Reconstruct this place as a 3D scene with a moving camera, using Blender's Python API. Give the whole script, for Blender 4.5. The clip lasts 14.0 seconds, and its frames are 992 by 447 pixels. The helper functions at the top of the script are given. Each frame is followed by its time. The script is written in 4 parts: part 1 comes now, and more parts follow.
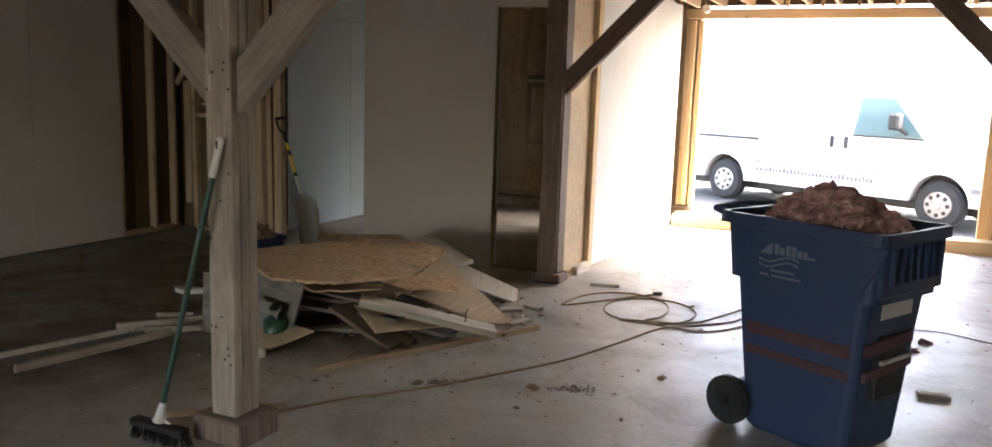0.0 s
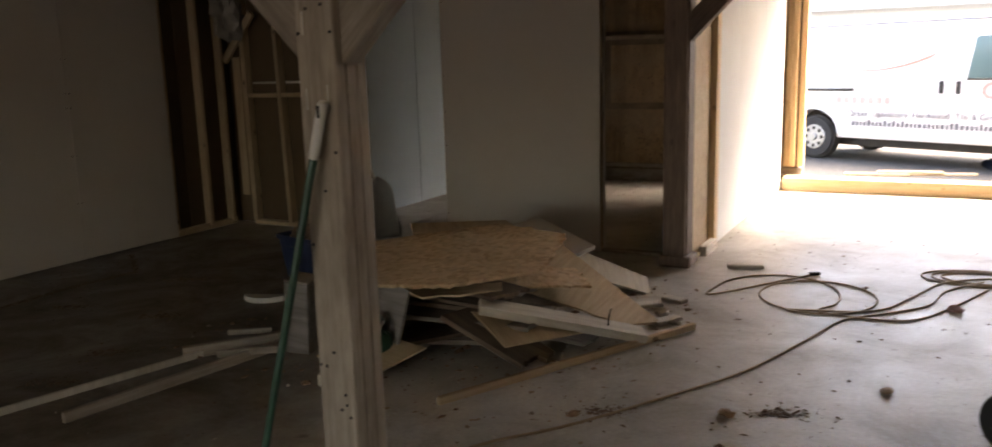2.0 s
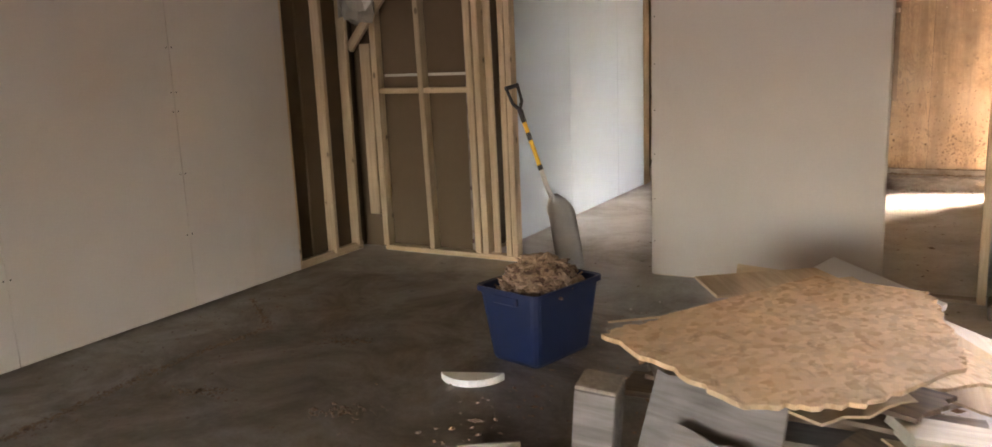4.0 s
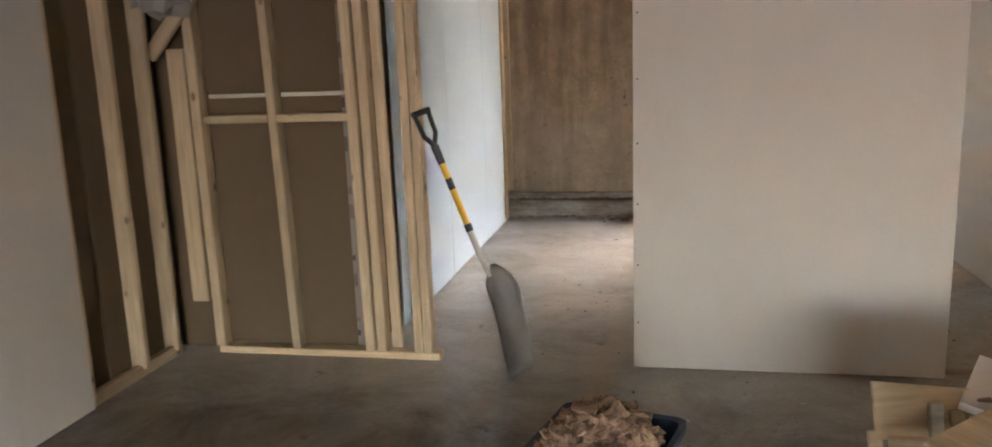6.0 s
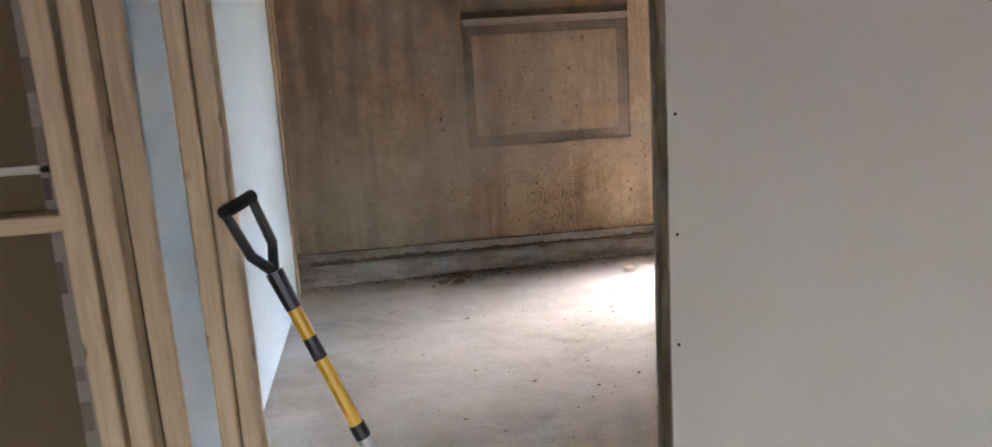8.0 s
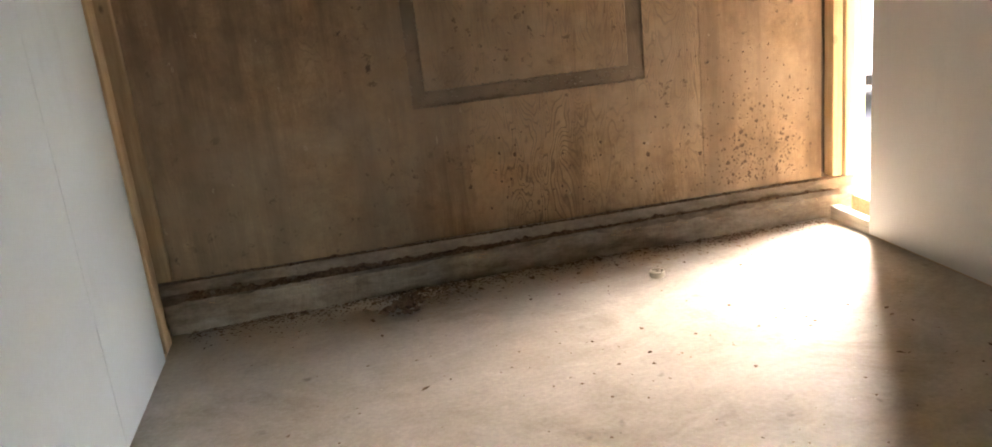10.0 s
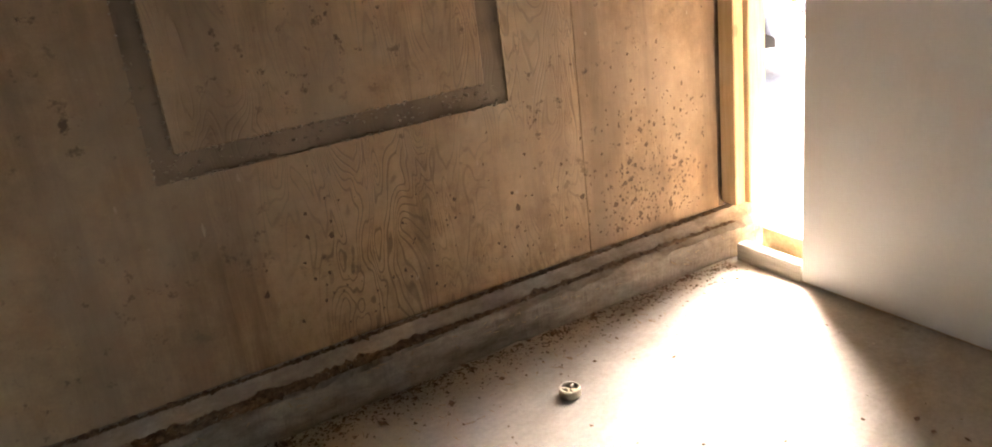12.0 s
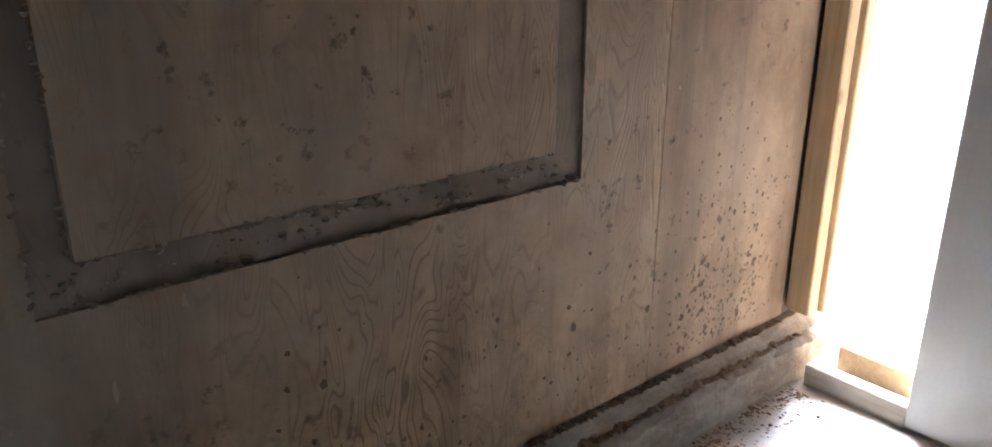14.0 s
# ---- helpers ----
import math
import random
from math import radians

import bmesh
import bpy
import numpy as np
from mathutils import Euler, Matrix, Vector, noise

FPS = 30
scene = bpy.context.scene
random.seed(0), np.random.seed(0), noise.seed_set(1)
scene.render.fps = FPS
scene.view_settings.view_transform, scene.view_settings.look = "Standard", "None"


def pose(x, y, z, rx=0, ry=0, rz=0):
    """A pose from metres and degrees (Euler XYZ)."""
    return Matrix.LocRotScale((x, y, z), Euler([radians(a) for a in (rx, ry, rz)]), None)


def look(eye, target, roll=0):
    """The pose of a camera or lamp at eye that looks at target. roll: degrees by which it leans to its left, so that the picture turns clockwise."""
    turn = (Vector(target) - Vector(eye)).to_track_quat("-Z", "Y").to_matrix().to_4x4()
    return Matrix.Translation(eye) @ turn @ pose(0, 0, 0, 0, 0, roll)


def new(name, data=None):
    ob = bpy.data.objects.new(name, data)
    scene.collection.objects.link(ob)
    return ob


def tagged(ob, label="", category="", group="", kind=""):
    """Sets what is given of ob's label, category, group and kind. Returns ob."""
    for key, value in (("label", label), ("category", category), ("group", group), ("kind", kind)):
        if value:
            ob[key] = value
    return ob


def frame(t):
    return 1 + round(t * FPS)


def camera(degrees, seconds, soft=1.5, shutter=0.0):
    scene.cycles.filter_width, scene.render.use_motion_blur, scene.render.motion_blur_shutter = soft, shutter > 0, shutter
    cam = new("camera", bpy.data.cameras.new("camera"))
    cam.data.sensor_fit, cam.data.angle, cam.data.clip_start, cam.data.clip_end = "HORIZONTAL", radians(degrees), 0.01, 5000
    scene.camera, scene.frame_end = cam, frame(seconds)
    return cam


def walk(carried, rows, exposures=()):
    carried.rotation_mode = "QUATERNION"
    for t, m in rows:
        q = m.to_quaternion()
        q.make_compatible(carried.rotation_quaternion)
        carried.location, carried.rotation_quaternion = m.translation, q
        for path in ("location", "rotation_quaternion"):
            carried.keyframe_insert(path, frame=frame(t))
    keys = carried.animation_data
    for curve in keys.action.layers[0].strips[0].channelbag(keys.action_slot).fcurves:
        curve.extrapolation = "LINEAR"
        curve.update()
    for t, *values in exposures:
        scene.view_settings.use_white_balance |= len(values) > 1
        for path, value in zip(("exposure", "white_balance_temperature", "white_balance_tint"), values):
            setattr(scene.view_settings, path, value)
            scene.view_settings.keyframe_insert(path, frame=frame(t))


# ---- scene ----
cam = camera(60.9, 14.0, soft=1.6, shutter=0.25)
PATH = [
    (0, (0.062, -0.076, 1.729), (-0.778, 1.712, 1.412), 1.9),
    (0.5, (0.032, -0.002, 1.668), (-0.719, 1.826, 1.365), 1.1),
    (1, (-0.059, 0.242, 1.625), (-0.814, 2.072, 1.343), -2.9),
    (1.5, (-0.463, 0.534, 1.583), (-1.262, 2.345, 1.303), -1.0),
    (2, (-0.962, 0.707, 1.573), (-1.878, 2.445, 1.199), -1.6),
    (2.5, (-1.429, 0.963, 1.576), (-2.477, 2.613, 1.153), -2.9),
    (3, (-1.945, 1.147, 1.566), (-3.003, 2.794, 1.154), -1.9),
    (5.5, (-4.31, 2.623, 1.614), (-4.913, 4.489, 1.219), -2.5),
    (6, (-4.69, 3.014, 1.606), (-5.093, 4.933, 1.215), -2.1),
    (6.5, (-4.98, 3.515, 1.588), (-5.15, 5.47, 1.199), -5.6),
    (7, (-5.333, 4.143, 1.638), (-5.408, 6.097, 1.217), -5.4),
    (7.5, (-5.526, 4.599, 1.7), (-5.451, 6.55, 1.267), -2.9),
    (8, (-5.575, 5.127, 1.659), (-5.327, 7.069, 1.252), -3.5),
    (10.3, (-5.241, 7.422, 1.525), (-4.922, 9.306, 0.935), -6.4),
    (10.5, (-5.191, 7.606, 1.526), (-4.948, 9.497, 0.921), -7.6),
    (11, (-5.149, 8.057, 1.531), (-4.921, 9.949, 0.925), -6.9),
    (11.5, (-5.248, 8.471, 1.523), (-4.608, 10.253, 0.878), -7.0),
    (12, (-5.235, 8.823, 1.586), (-4.337, 10.471, 0.896), -7.0),
    (12.5, (-5.135, 9.24, 1.569), (-4.197, 10.876, 0.903), -6.6),
    (13, (-5.139, 9.518, 1.57), (-4.172, 11.127, 0.881), -4.7),
    (13.5, (-5.159, 9.868, 1.558), (-3.935, 11.297, 0.881), -0.9),
    (14, (-5.147, 10.048, 1.551), (-3.946, 11.493, 0.866), 0.1),
]
EXPOSURES = [(0.0, 4.55, 7500, 16), (0.5, 4.15, 7800, 17), (2.0, 3.8, 8600, 19), (2.5, 4.5, 8200, 21), (3.0, 5.65, 8200, 24), (5.5, 6.5, 7200, 20), (7.0, 6.45, 6900, 19), (8.0, 6.3, 6300, 18), (10.5, 5.65, 9600, 19), (11.0, 5.65, 12000, 20), (11.5, 5.75, 11000, 20), (12.0, 5.65, 7900, 20), (12.5, 5.6, 6300, 17), (14.0, 5.1, 5500, 13)]
walk(cam, [(t, look(eye, target, roll)) for t, eye, target, roll in PATH], EXPOSURES)

# world and sun: bright hazy day
world = bpy.data.worlds.new("sky")
scene.world = world
world.use_nodes = True
wn = world.node_tree.nodes
sky = wn.new("ShaderNodeTexSky")
sky.sky_type = "NISHITA"
sky.sun_disc = False
sky.sun_elevation = radians(52)
sky.sun_rotation = radians(53)
sky.dust_density = 3.0
wn["Background"].inputs[1].default_value = 0.15
world.node_tree.links.new(sky.outputs[0], wn["Background"].inputs[0])
sun_data = bpy.data.lights.new("sun", "SUN")
sun_data.energy, sun_data.angle, sun_data.color = 3.0, radians(58), (1.0, 0.985, 0.96)
sun = new("sun", sun_data)
sun.matrix_world = look((3, 20, 10), (3 - 0.492, 20 - 0.37, 10 - 0.788))

# added fill lamp in an assumed, unseen opening at the back of the building
fill_data = bpy.data.lights.new("south_fill", "AREA")
fill_data.shape, fill_data.size, fill_data.size_y = "RECTANGLE", 4.4, 2.2
fill_data.energy, fill_data.color = 1.15, (1.0, 0.96, 0.91)
fill_lamp = new("south_fill", fill_data)
fill_lamp.matrix_world = look((-3.2, -6.02, 1.2), (-3.2, 0, 1.2))


# ---- materials ----
class Mat:
    """A small builder for node materials."""

    def __init__(self, name, rough=0.8, metal=0.0):
        self.m = bpy.data.materials.new(name)
        self.m.use_nodes = True
        self.t = self.m.node_tree
        self.b = self.t.nodes["Principled BSDF"]
        self.b.inputs["Roughness"].default_value = rough
        self.b.inputs["Metallic"].default_value = metal
        self.co = self.t.nodes.new("ShaderNodeTexCoord").outputs["Object"]
        self.info = self.t.nodes.new("ShaderNodeObjectInfo").outputs["Random"]

    def link(self, a, b):
        self.t.links.new(a, b)

    def shifted(self, scale=(1, 1, 1), own=True):
        n = self.t.nodes.new("ShaderNodeMapping")
        n.inputs["Scale"].default_value = scale
        self.link(self.co, n.inputs["Vector"])
        if own:
            k = self.t.nodes.new("ShaderNodeMath")
            k.operation = "MULTIPLY"
            k.inputs[1].default_value = 37.0
            self.link(self.info, k.inputs[0])
            self.link(k.outputs[0], n.inputs["Location"])
        return n.outputs[0]

    def noise(self, scale, detail=4, rough=0.6, stretch=(1, 1, 1), distort=0.0, own=True):
        n = self.t.nodes.new("ShaderNodeTexNoise")
        n.inputs["Scale"].default_value = scale
        n.inputs["Detail"].default_value = detail
        n.inputs["Roughness"].default_value = rough
        n.inputs["Distortion"].default_value = distort
        self.link(self.shifted(stretch, own), n.inputs["Vector"])
        return n.outputs["Fac"]

    def voronoi(self, scale, stretch=(1, 1, 1), out="Color"):
        n = self.t.nodes.new("ShaderNodeTexVoronoi")
        n.inputs["Scale"].default_value = scale
        self.link(self.shifted(stretch), n.inputs["Vector"])
        return n.outputs[out]

    def ramp(self, fac, *stops):
        n = self.t.nodes.new("ShaderNodeValToRGB")
        e = n.color_ramp.elements
        while len(e) < len(stops):
            e.new(0.5)
        for el, (p, c) in zip(e, stops):
            el.position = p
            el.color = (*c, 1) if isinstance(c, tuple) else (c, c, c, 1)
        self.link(fac, n.inputs[0])
        return n.outputs[0]

    def mix(self, fac, a, b, mode="MIX"):
        n = self.t.nodes.new("ShaderNodeMix")
        n.data_type, n.blend_type = "RGBA", mode
        for sock, v in ((n.inputs[0], fac), (n.inputs[6], a), (n.inputs[7], b)):
            if isinstance(v, (int, float)):
                sock.default_value = v
            elif isinstance(v, tuple):
                sock.default_value = (*v, 1)
            else:
                self.link(v, sock)
        return n.outputs[2]

    def colour(self, c):
        if isinstance(c, tuple):
            self.b.inputs["Base Color"].default_value = (*c, 1)
        else:
            self.link(c, self.b.inputs["Base Color"])
        return self

    def rough(self, c):
        self.link(c, self.b.inputs["Roughness"])
        return self

    def bump(self, h, strength=0.3, dist=0.01):
        n = self.t.nodes.new("ShaderNodeBump")
        n.inputs["Strength"].default_value = strength
        n.inputs["Distance"].default_value = dist
        self.link(h, n.inputs["Height"])
        self.link(n.outputs[0], self.b.inputs["Normal"])
        return self


def lumber(name, light, dark, knots=0.5, grime=0.0):
    """Sawn timber with grain along the local z axis."""
    m = Mat(name, 0.75)
    g = m.noise(9, 5, 0.65, (6, 6, 0.35), 0.6)
    c = m.ramp(g, (0.3, dark), (0.62, light))
    tone = m.ramp(m.info, (0.0, 0.78), (1.0, 1.1))
    c = m.mix(1.0, c, tone, "MULTIPLY")
    k = m.voronoi(4.2, (1.6, 1.6, 0.9), "Distance")
    c = m.mix(m.ramp(k, (0.07, knots), (0.12, 0.0)), c, tuple(0.35 * v for v in dark))
    if grime:
        n = m.noise(3, 6, 0.7, (2, 2, 0.6))
        c = m.mix(m.ramp(n, (0.42, 0.0), (0.7, grime)), c, tuple(0.3 * v for v in dark))
    m.colour(c).bump(g, 0.25, 0.004)
    return m.m


def drywall(name, base, warm):
    """Paper-faced gypsum board."""
    m = Mat(name, 0.92)
    big = m.noise(0.9, 4, 0.6)
    fine = m.noise(60, 3, 0.7)
    c = m.mix(m.ramp(big, (0.35, 0.0), (0.7, 0.55)), base, warm)
    c = m.mix(0.1, c, m.ramp(fine, (0.3, 0.5), (0.7, 0.9)), "MULTIPLY")
    sm = m.noise(2.3, 6, 0.75, (1, 1, 0.4))
    c = m.mix(m.ramp(sm, (0.6, 0.0), (0.85, 0.3)), c, tuple(0.6 * v for v in warm))
    m.colour(c).bump(fine, 0.06, 0.002)
    return m.m


def board(name, light, dark, flake=False, rough=0.8):
    """Sheet goods: flakes pressed together, or plain veneer."""
    m = Mat(name, rough)
    if flake:
        v = m.voronoi(42, (1.0, 0.62, 1.0))
        c = m.ramp(m_sep(m, v), (0.0, dark), (0.5, light), (1.0, tuple(0.75 * q for q in light)))
        n = m.noise(2, 4)
        c = m.mix(m.ramp(n, (0.4, 0.0), (0.75, 0.5)), c, dark)
        chips = m.noise(9, 6, 0.75, distort=0.6)
        c = m.mix(m.ramp(chips, (0.56, 0.0), (0.68, 0.65)), c, tuple(0.55 * q for q in dark))
        m.colour(c).bump(m.mix(0.65, m_sep(m, v), chips), 0.7, 0.010)
    else:
        g = m.noise(5, 5, 0.6, (0.5, 5, 5), 0.8)
        c = m.ramp(g, (0.3, dark), (0.65, light))
        n = m.noise(1.8, 5, 0.7)
        c = m.mix(m.ramp(n, (0.5, 0.0), (0.8, 0.45)), c, tuple(0.5 * q for q in dark))
        m.colour(c).bump(g, 0.12, 0.003)
    return m.m


def m_sep(m, col):
    n = m.t.nodes.new("ShaderNodeSeparateColor")
    m.link(col, n.inputs[0])
    return n.outputs[0]


def plain(name, c, rough=0.5, metal=0.0, wear=0.25, scale=6.0):
    """One-colour surface with dust and scuffs."""
    m = Mat(name, rough, metal)
    n = m.noise(scale, 6, 0.7)
    f = m.noise(scale * 9, 3, 0.7)
    k = m.mix(m.ramp(n, (0.35, 0.0), (0.75, wear)), c, tuple(0.55 * q + 0.10 for q in c))
    k = m.mix(0.12, k, m.ramp(f, (0.3, 0.4), (0.7, 1.0)), "MULTIPLY")
    m.colour(k).rough(m.ramp(n, (0.3, max(0.05, rough - 0.12)), (0.8, min(1.0, rough + 0.2))))
    m.bump(f, 0.05, 0.001)
    return m.m


def concrete_floor():
    m = Mat("floor_concrete", 0.8)
    big = m.noise(0.35, 5, 0.6, own=False)
    mid = m.noise(1.6, 7, 0.72, distort=0.5, own=False)
    fine = m.noise(45, 5, 0.75, own=False)
    c = m.ramp(mid, (0.30, (0.33, 0.29, 0.235)), (0.48, (0.49, 0.455, 0.40)), (0.66, (0.60, 0.575, 0.53)))
    c = m.mix(m.ramp(big, (0.42, 0.0), (0.68, 0.5)), c, (0.38, 0.33, 0.27))
    smear = m.noise(2.0, 6, 0.7, (0.8, 1.3, 1), 1.6, own=False)
    c = m.mix(m.ramp(smear, (0.52, 0.0), (0.70, 0.45)), c, (0.62, 0.60, 0.56))
    # brown demolition dirt trodden in on the west side of the big room, with that side's dimness painted in
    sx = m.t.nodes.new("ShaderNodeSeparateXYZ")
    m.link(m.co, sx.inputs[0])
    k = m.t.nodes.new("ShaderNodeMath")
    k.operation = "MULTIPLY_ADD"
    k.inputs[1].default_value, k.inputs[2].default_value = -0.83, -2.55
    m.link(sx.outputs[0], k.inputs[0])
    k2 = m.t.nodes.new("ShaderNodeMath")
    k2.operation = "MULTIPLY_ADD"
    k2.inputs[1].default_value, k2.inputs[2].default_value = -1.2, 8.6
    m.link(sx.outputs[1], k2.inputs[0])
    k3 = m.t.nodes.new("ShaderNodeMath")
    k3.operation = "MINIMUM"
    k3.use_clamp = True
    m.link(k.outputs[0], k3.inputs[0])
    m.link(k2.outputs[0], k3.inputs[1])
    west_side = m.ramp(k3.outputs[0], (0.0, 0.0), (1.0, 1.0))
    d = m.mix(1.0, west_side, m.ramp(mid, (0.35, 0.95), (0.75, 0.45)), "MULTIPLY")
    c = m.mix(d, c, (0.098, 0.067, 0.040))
    c = m.mix(0.55, c, m.ramp(fine, (0.3, 0.55), (0.7, 1.0)), "MULTIPLY")
    spots = m.noise(7, 3, 0.5, own=False)
    c = m.mix(m.ramp(spots, (0.68, 0.0), (0.76, 0.6)), c, (0.07, 0.05, 0.035))
    m.colour(c).rough(m.ramp(mid, (0.3, 0.58), (0.7, 0.33))).bump(m.mix(0.5, mid, fine), 0.18, 0.006)
    return m.m


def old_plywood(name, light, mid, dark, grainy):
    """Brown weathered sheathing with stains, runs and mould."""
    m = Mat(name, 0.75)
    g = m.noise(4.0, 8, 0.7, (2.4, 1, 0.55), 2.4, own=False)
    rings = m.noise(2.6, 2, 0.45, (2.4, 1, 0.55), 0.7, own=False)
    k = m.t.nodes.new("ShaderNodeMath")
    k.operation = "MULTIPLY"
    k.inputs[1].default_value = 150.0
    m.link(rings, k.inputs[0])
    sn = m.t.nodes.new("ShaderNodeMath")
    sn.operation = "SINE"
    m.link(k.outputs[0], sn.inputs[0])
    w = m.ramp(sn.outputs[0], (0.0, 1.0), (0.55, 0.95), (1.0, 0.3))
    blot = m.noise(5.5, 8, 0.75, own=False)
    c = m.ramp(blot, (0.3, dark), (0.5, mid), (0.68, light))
    patch = m.noise(1.7, 4, 0.6, own=False)
    gk = m.ramp(patch, (0.42, 0.1 * grainy), (0.6, grainy))
    c = m.mix(gk, c, w, "MULTIPLY")
    run = m.noise(1.6, 6, 0.65, (3.5, 1, 0.35), own=False)
    c = m.mix(m.ramp(run, (0.44, 0.0), (0.62, 0.8)), c, tuple(0.75 * q for q in dark))
    big = m.noise(0.8, 5, 0.65, own=False)
    c = m.mix(m.ramp(big, (0.42, 0.0), (0.66, 0.65)), c, (0.36, 0.29, 0.22))
    sp = m.noise(19, 5, 0.65, own=False)
    where = m.noise(1.3, 3, 0.6, own=False)
    mould = m.mix(1.0, m.ramp(sp, (0.60, 0.0), (0.68, 0.8)), m.ramp(where, (0.45, 0.0), (0.62, 1.0)), "MULTIPLY")
    c = m.mix(mould, c, (0.06, 0.04, 0.028))
    pale = m.noise(26, 3, 0.6, (1, 1, 0.5), own=False)
    c = m.mix(m.ramp(pale, (0.70, 0.0), (0.76, 0.5)), c, (0.50, 0.42, 0.33))
    m.colour(c).bump(m.mix(gk, blot, w), 0.5, 0.005)
    return m.m


def footing_concrete():
    m = Mat("footing_concrete", 0.9)
    a = m.noise(2.5, 7, 0.7, (0.6, 1, 2.0), own=False)
    b = m.noise(30, 5, 0.7, own=False)
    c = m.ramp(a, (0.34, (0.17, 0.13, 0.095)), (0.48, (0.31, 0.27, 0.225)), (0.64, (0.46, 0.425, 0.375)))
    c = m.mix(0.5, c, m.ramp(b, (0.3, 0.5), (0.7, 1.0)), "MULTIPLY")
    m.colour(c).bump(m.mix(0.5, a, b), 0.8, 0.02)
    return m.m


def rubble(name, a, b, c3, scale=30):
    m = Mat(name, 0.95)
    v = m.voronoi(scale)
    n = m.noise(scale * 2, 4)
    c = m.ramp(m_sep(m, v), (0.0, a), (0.5, b), (1.0, c3))
    m.colour(m.mix(0.5, c, m.ramp(n, (0.3, 0.35), (0.7, 1.0)), "MULTIPLY")).bump(n, 0.7, 0.01)
    return m.m


SPRUCE = lumber("spruce", (0.57, 0.425, 0.27), (0.42, 0.30, 0.18), 0.85)
# same lumber as the spruce, with warm sunlight put into a lighter orange
SUNLUMBER = lumber("sunlit_lumber", (0.68, 0.50, 0.30), (0.55, 0.37, 0.19), 0.5)
TIMBER = lumber("weathered_timber", (0.43, 0.36, 0.29), (0.30, 0.24, 0.185), 0.5, 0.55)
DARKTIMBER = lumber("dark_timber", (0.24, 0.17, 0.13), (0.13, 0.09, 0.07), 0.4, 0.4)
WHITEWOOD = lumber("whitewashed_trim", (0.66, 0.62, 0.54), (0.48, 0.43, 0.36), 0.2, 0.35)
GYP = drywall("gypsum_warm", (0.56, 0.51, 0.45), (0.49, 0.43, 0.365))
# blue sky light on the corridor sheets is put into this base colour
GYPSKY = drywall("gypsum_skylit", (0.50, 0.60, 0.66), (0.45, 0.54, 0.59))
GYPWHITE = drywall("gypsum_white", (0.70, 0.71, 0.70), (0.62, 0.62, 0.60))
GYPEDGE = plain("gypsum_core", (0.62, 0.60, 0.56), 0.95)
BACKER = plain("brown_backing_board", (0.125, 0.082, 0.043), 0.9, 0, 0.05, 1.5)
OSB = board("osb_flakes", (0.72, 0.52, 0.32), (0.46, 0.30, 0.16), True)
PLY = board("thin_plywood", (0.60, 0.47, 0.31), (0.46, 0.34, 0.21))
PALEBOARD = board("pale_board", (0.58, 0.53, 0.44), (0.44, 0.39, 0.31))
DARKBOARD = board("dark_board", (0.20, 0.14, 0.09), (0.10, 0.07, 0.05))
GREYBOARD = board("dirty_grey_board", (0.25, 0.225, 0.20), (0.15, 0.13, 0.11))
FLOOR = concrete_floor()
FOOTING = footing_concrete()
OLDPLY = old_plywood("old_plywood", (0.40, 0.285, 0.175), (0.30, 0.205, 0.12), (0.195, 0.128, 0.075), 0.25)
GRAINPLY = old_plywood("grainy_plywood", (0.48, 0.345, 0.21), (0.37, 0.258, 0.15), (0.23, 0.148, 0.083), 0.68)
# darker plywood tone: the recess's shade is painted into the backing
GROOVE = old_plywood("shaded_groove", (0.155, 0.11, 0.075), (0.105, 0.074, 0.049), (0.062, 0.043, 0.03), 0.3)
MOULD = rubble("dark_mould", (0.15, 0.10, 0.065), (0.19, 0.13, 0.085), (0.12, 0.08, 0.05), 60)
DIRT = rubble("loose_dirt", (0.19, 0.125, 0.085), (0.28, 0.195, 0.135), (0.12, 0.08, 0.055), 60)
BLUE = plain("blue_plastic", (0.022, 0.05, 0.125), 0.5, 0, 0.2)
TUBBLUE = plain("tub_blue_plastic", (0.007, 0.017, 0.06), 0.45, 0, 0.15)
BLACK = plain("black_plastic", (0.012, 0.012, 0.014), 0.5, 0, 0.15)
RUBBER = plain("rubber", (0.02, 0.02, 0.02), 0.85, 0, 0.3)
STEEL = plain("scuffed_aluminium", (0.50, 0.48, 0.45), 0.55, 0.2, 0.5)
YELLOW = plain("yellow_fibreglass", (0.75, 0.42, 0.02), 0.45, 0, 0.25, 20)
GREEN = plain("green_plastic", (0.005, 0.06, 0.03), 0.45, 0, 0.2)
WHITEPL = plain("white_plastic", (0.75, 0.73, 0.68), 0.5, 0, 0.25)
RED = plain("red_tape", (0.085, 0.022, 0.028), 0.6, 0, 0.5)
TAPE = plain("dirty_tape", (0.27, 0.22, 0.18), 0.8, 0, 0.5, 14)
LABEL = plain("paper_label", (0.62, 0.61, 0.58), 0.7, 0, 0.3)
PRINT = plain("grey_print", (0.17, 0.20, 0.25), 0.6, 0, 0.3, 30)
PINK = rubble("insulation_wool", (0.54, 0.31, 0.30), (0.64, 0.42, 0.40), (0.42, 0.22, 0.22), 26)
DEBRIS = rubble("wood_rubble", (0.30, 0.19, 0.12), (0.42, 0.29, 0.19), (0.16, 0.09, 0.06), 40)
CABLE = plain("tan_cable", (0.34, 0.24, 0.14), 0.6, 0, 0.3, 20)
DRYBIT = plain("plaster_scrap", (0.60, 0.55, 0.48), 0.9, 0, 0.4)
DRYBIT2 = plain("old_caulk", (0.30, 0.25, 0.19), 0.95, 0, 0.5, 30)
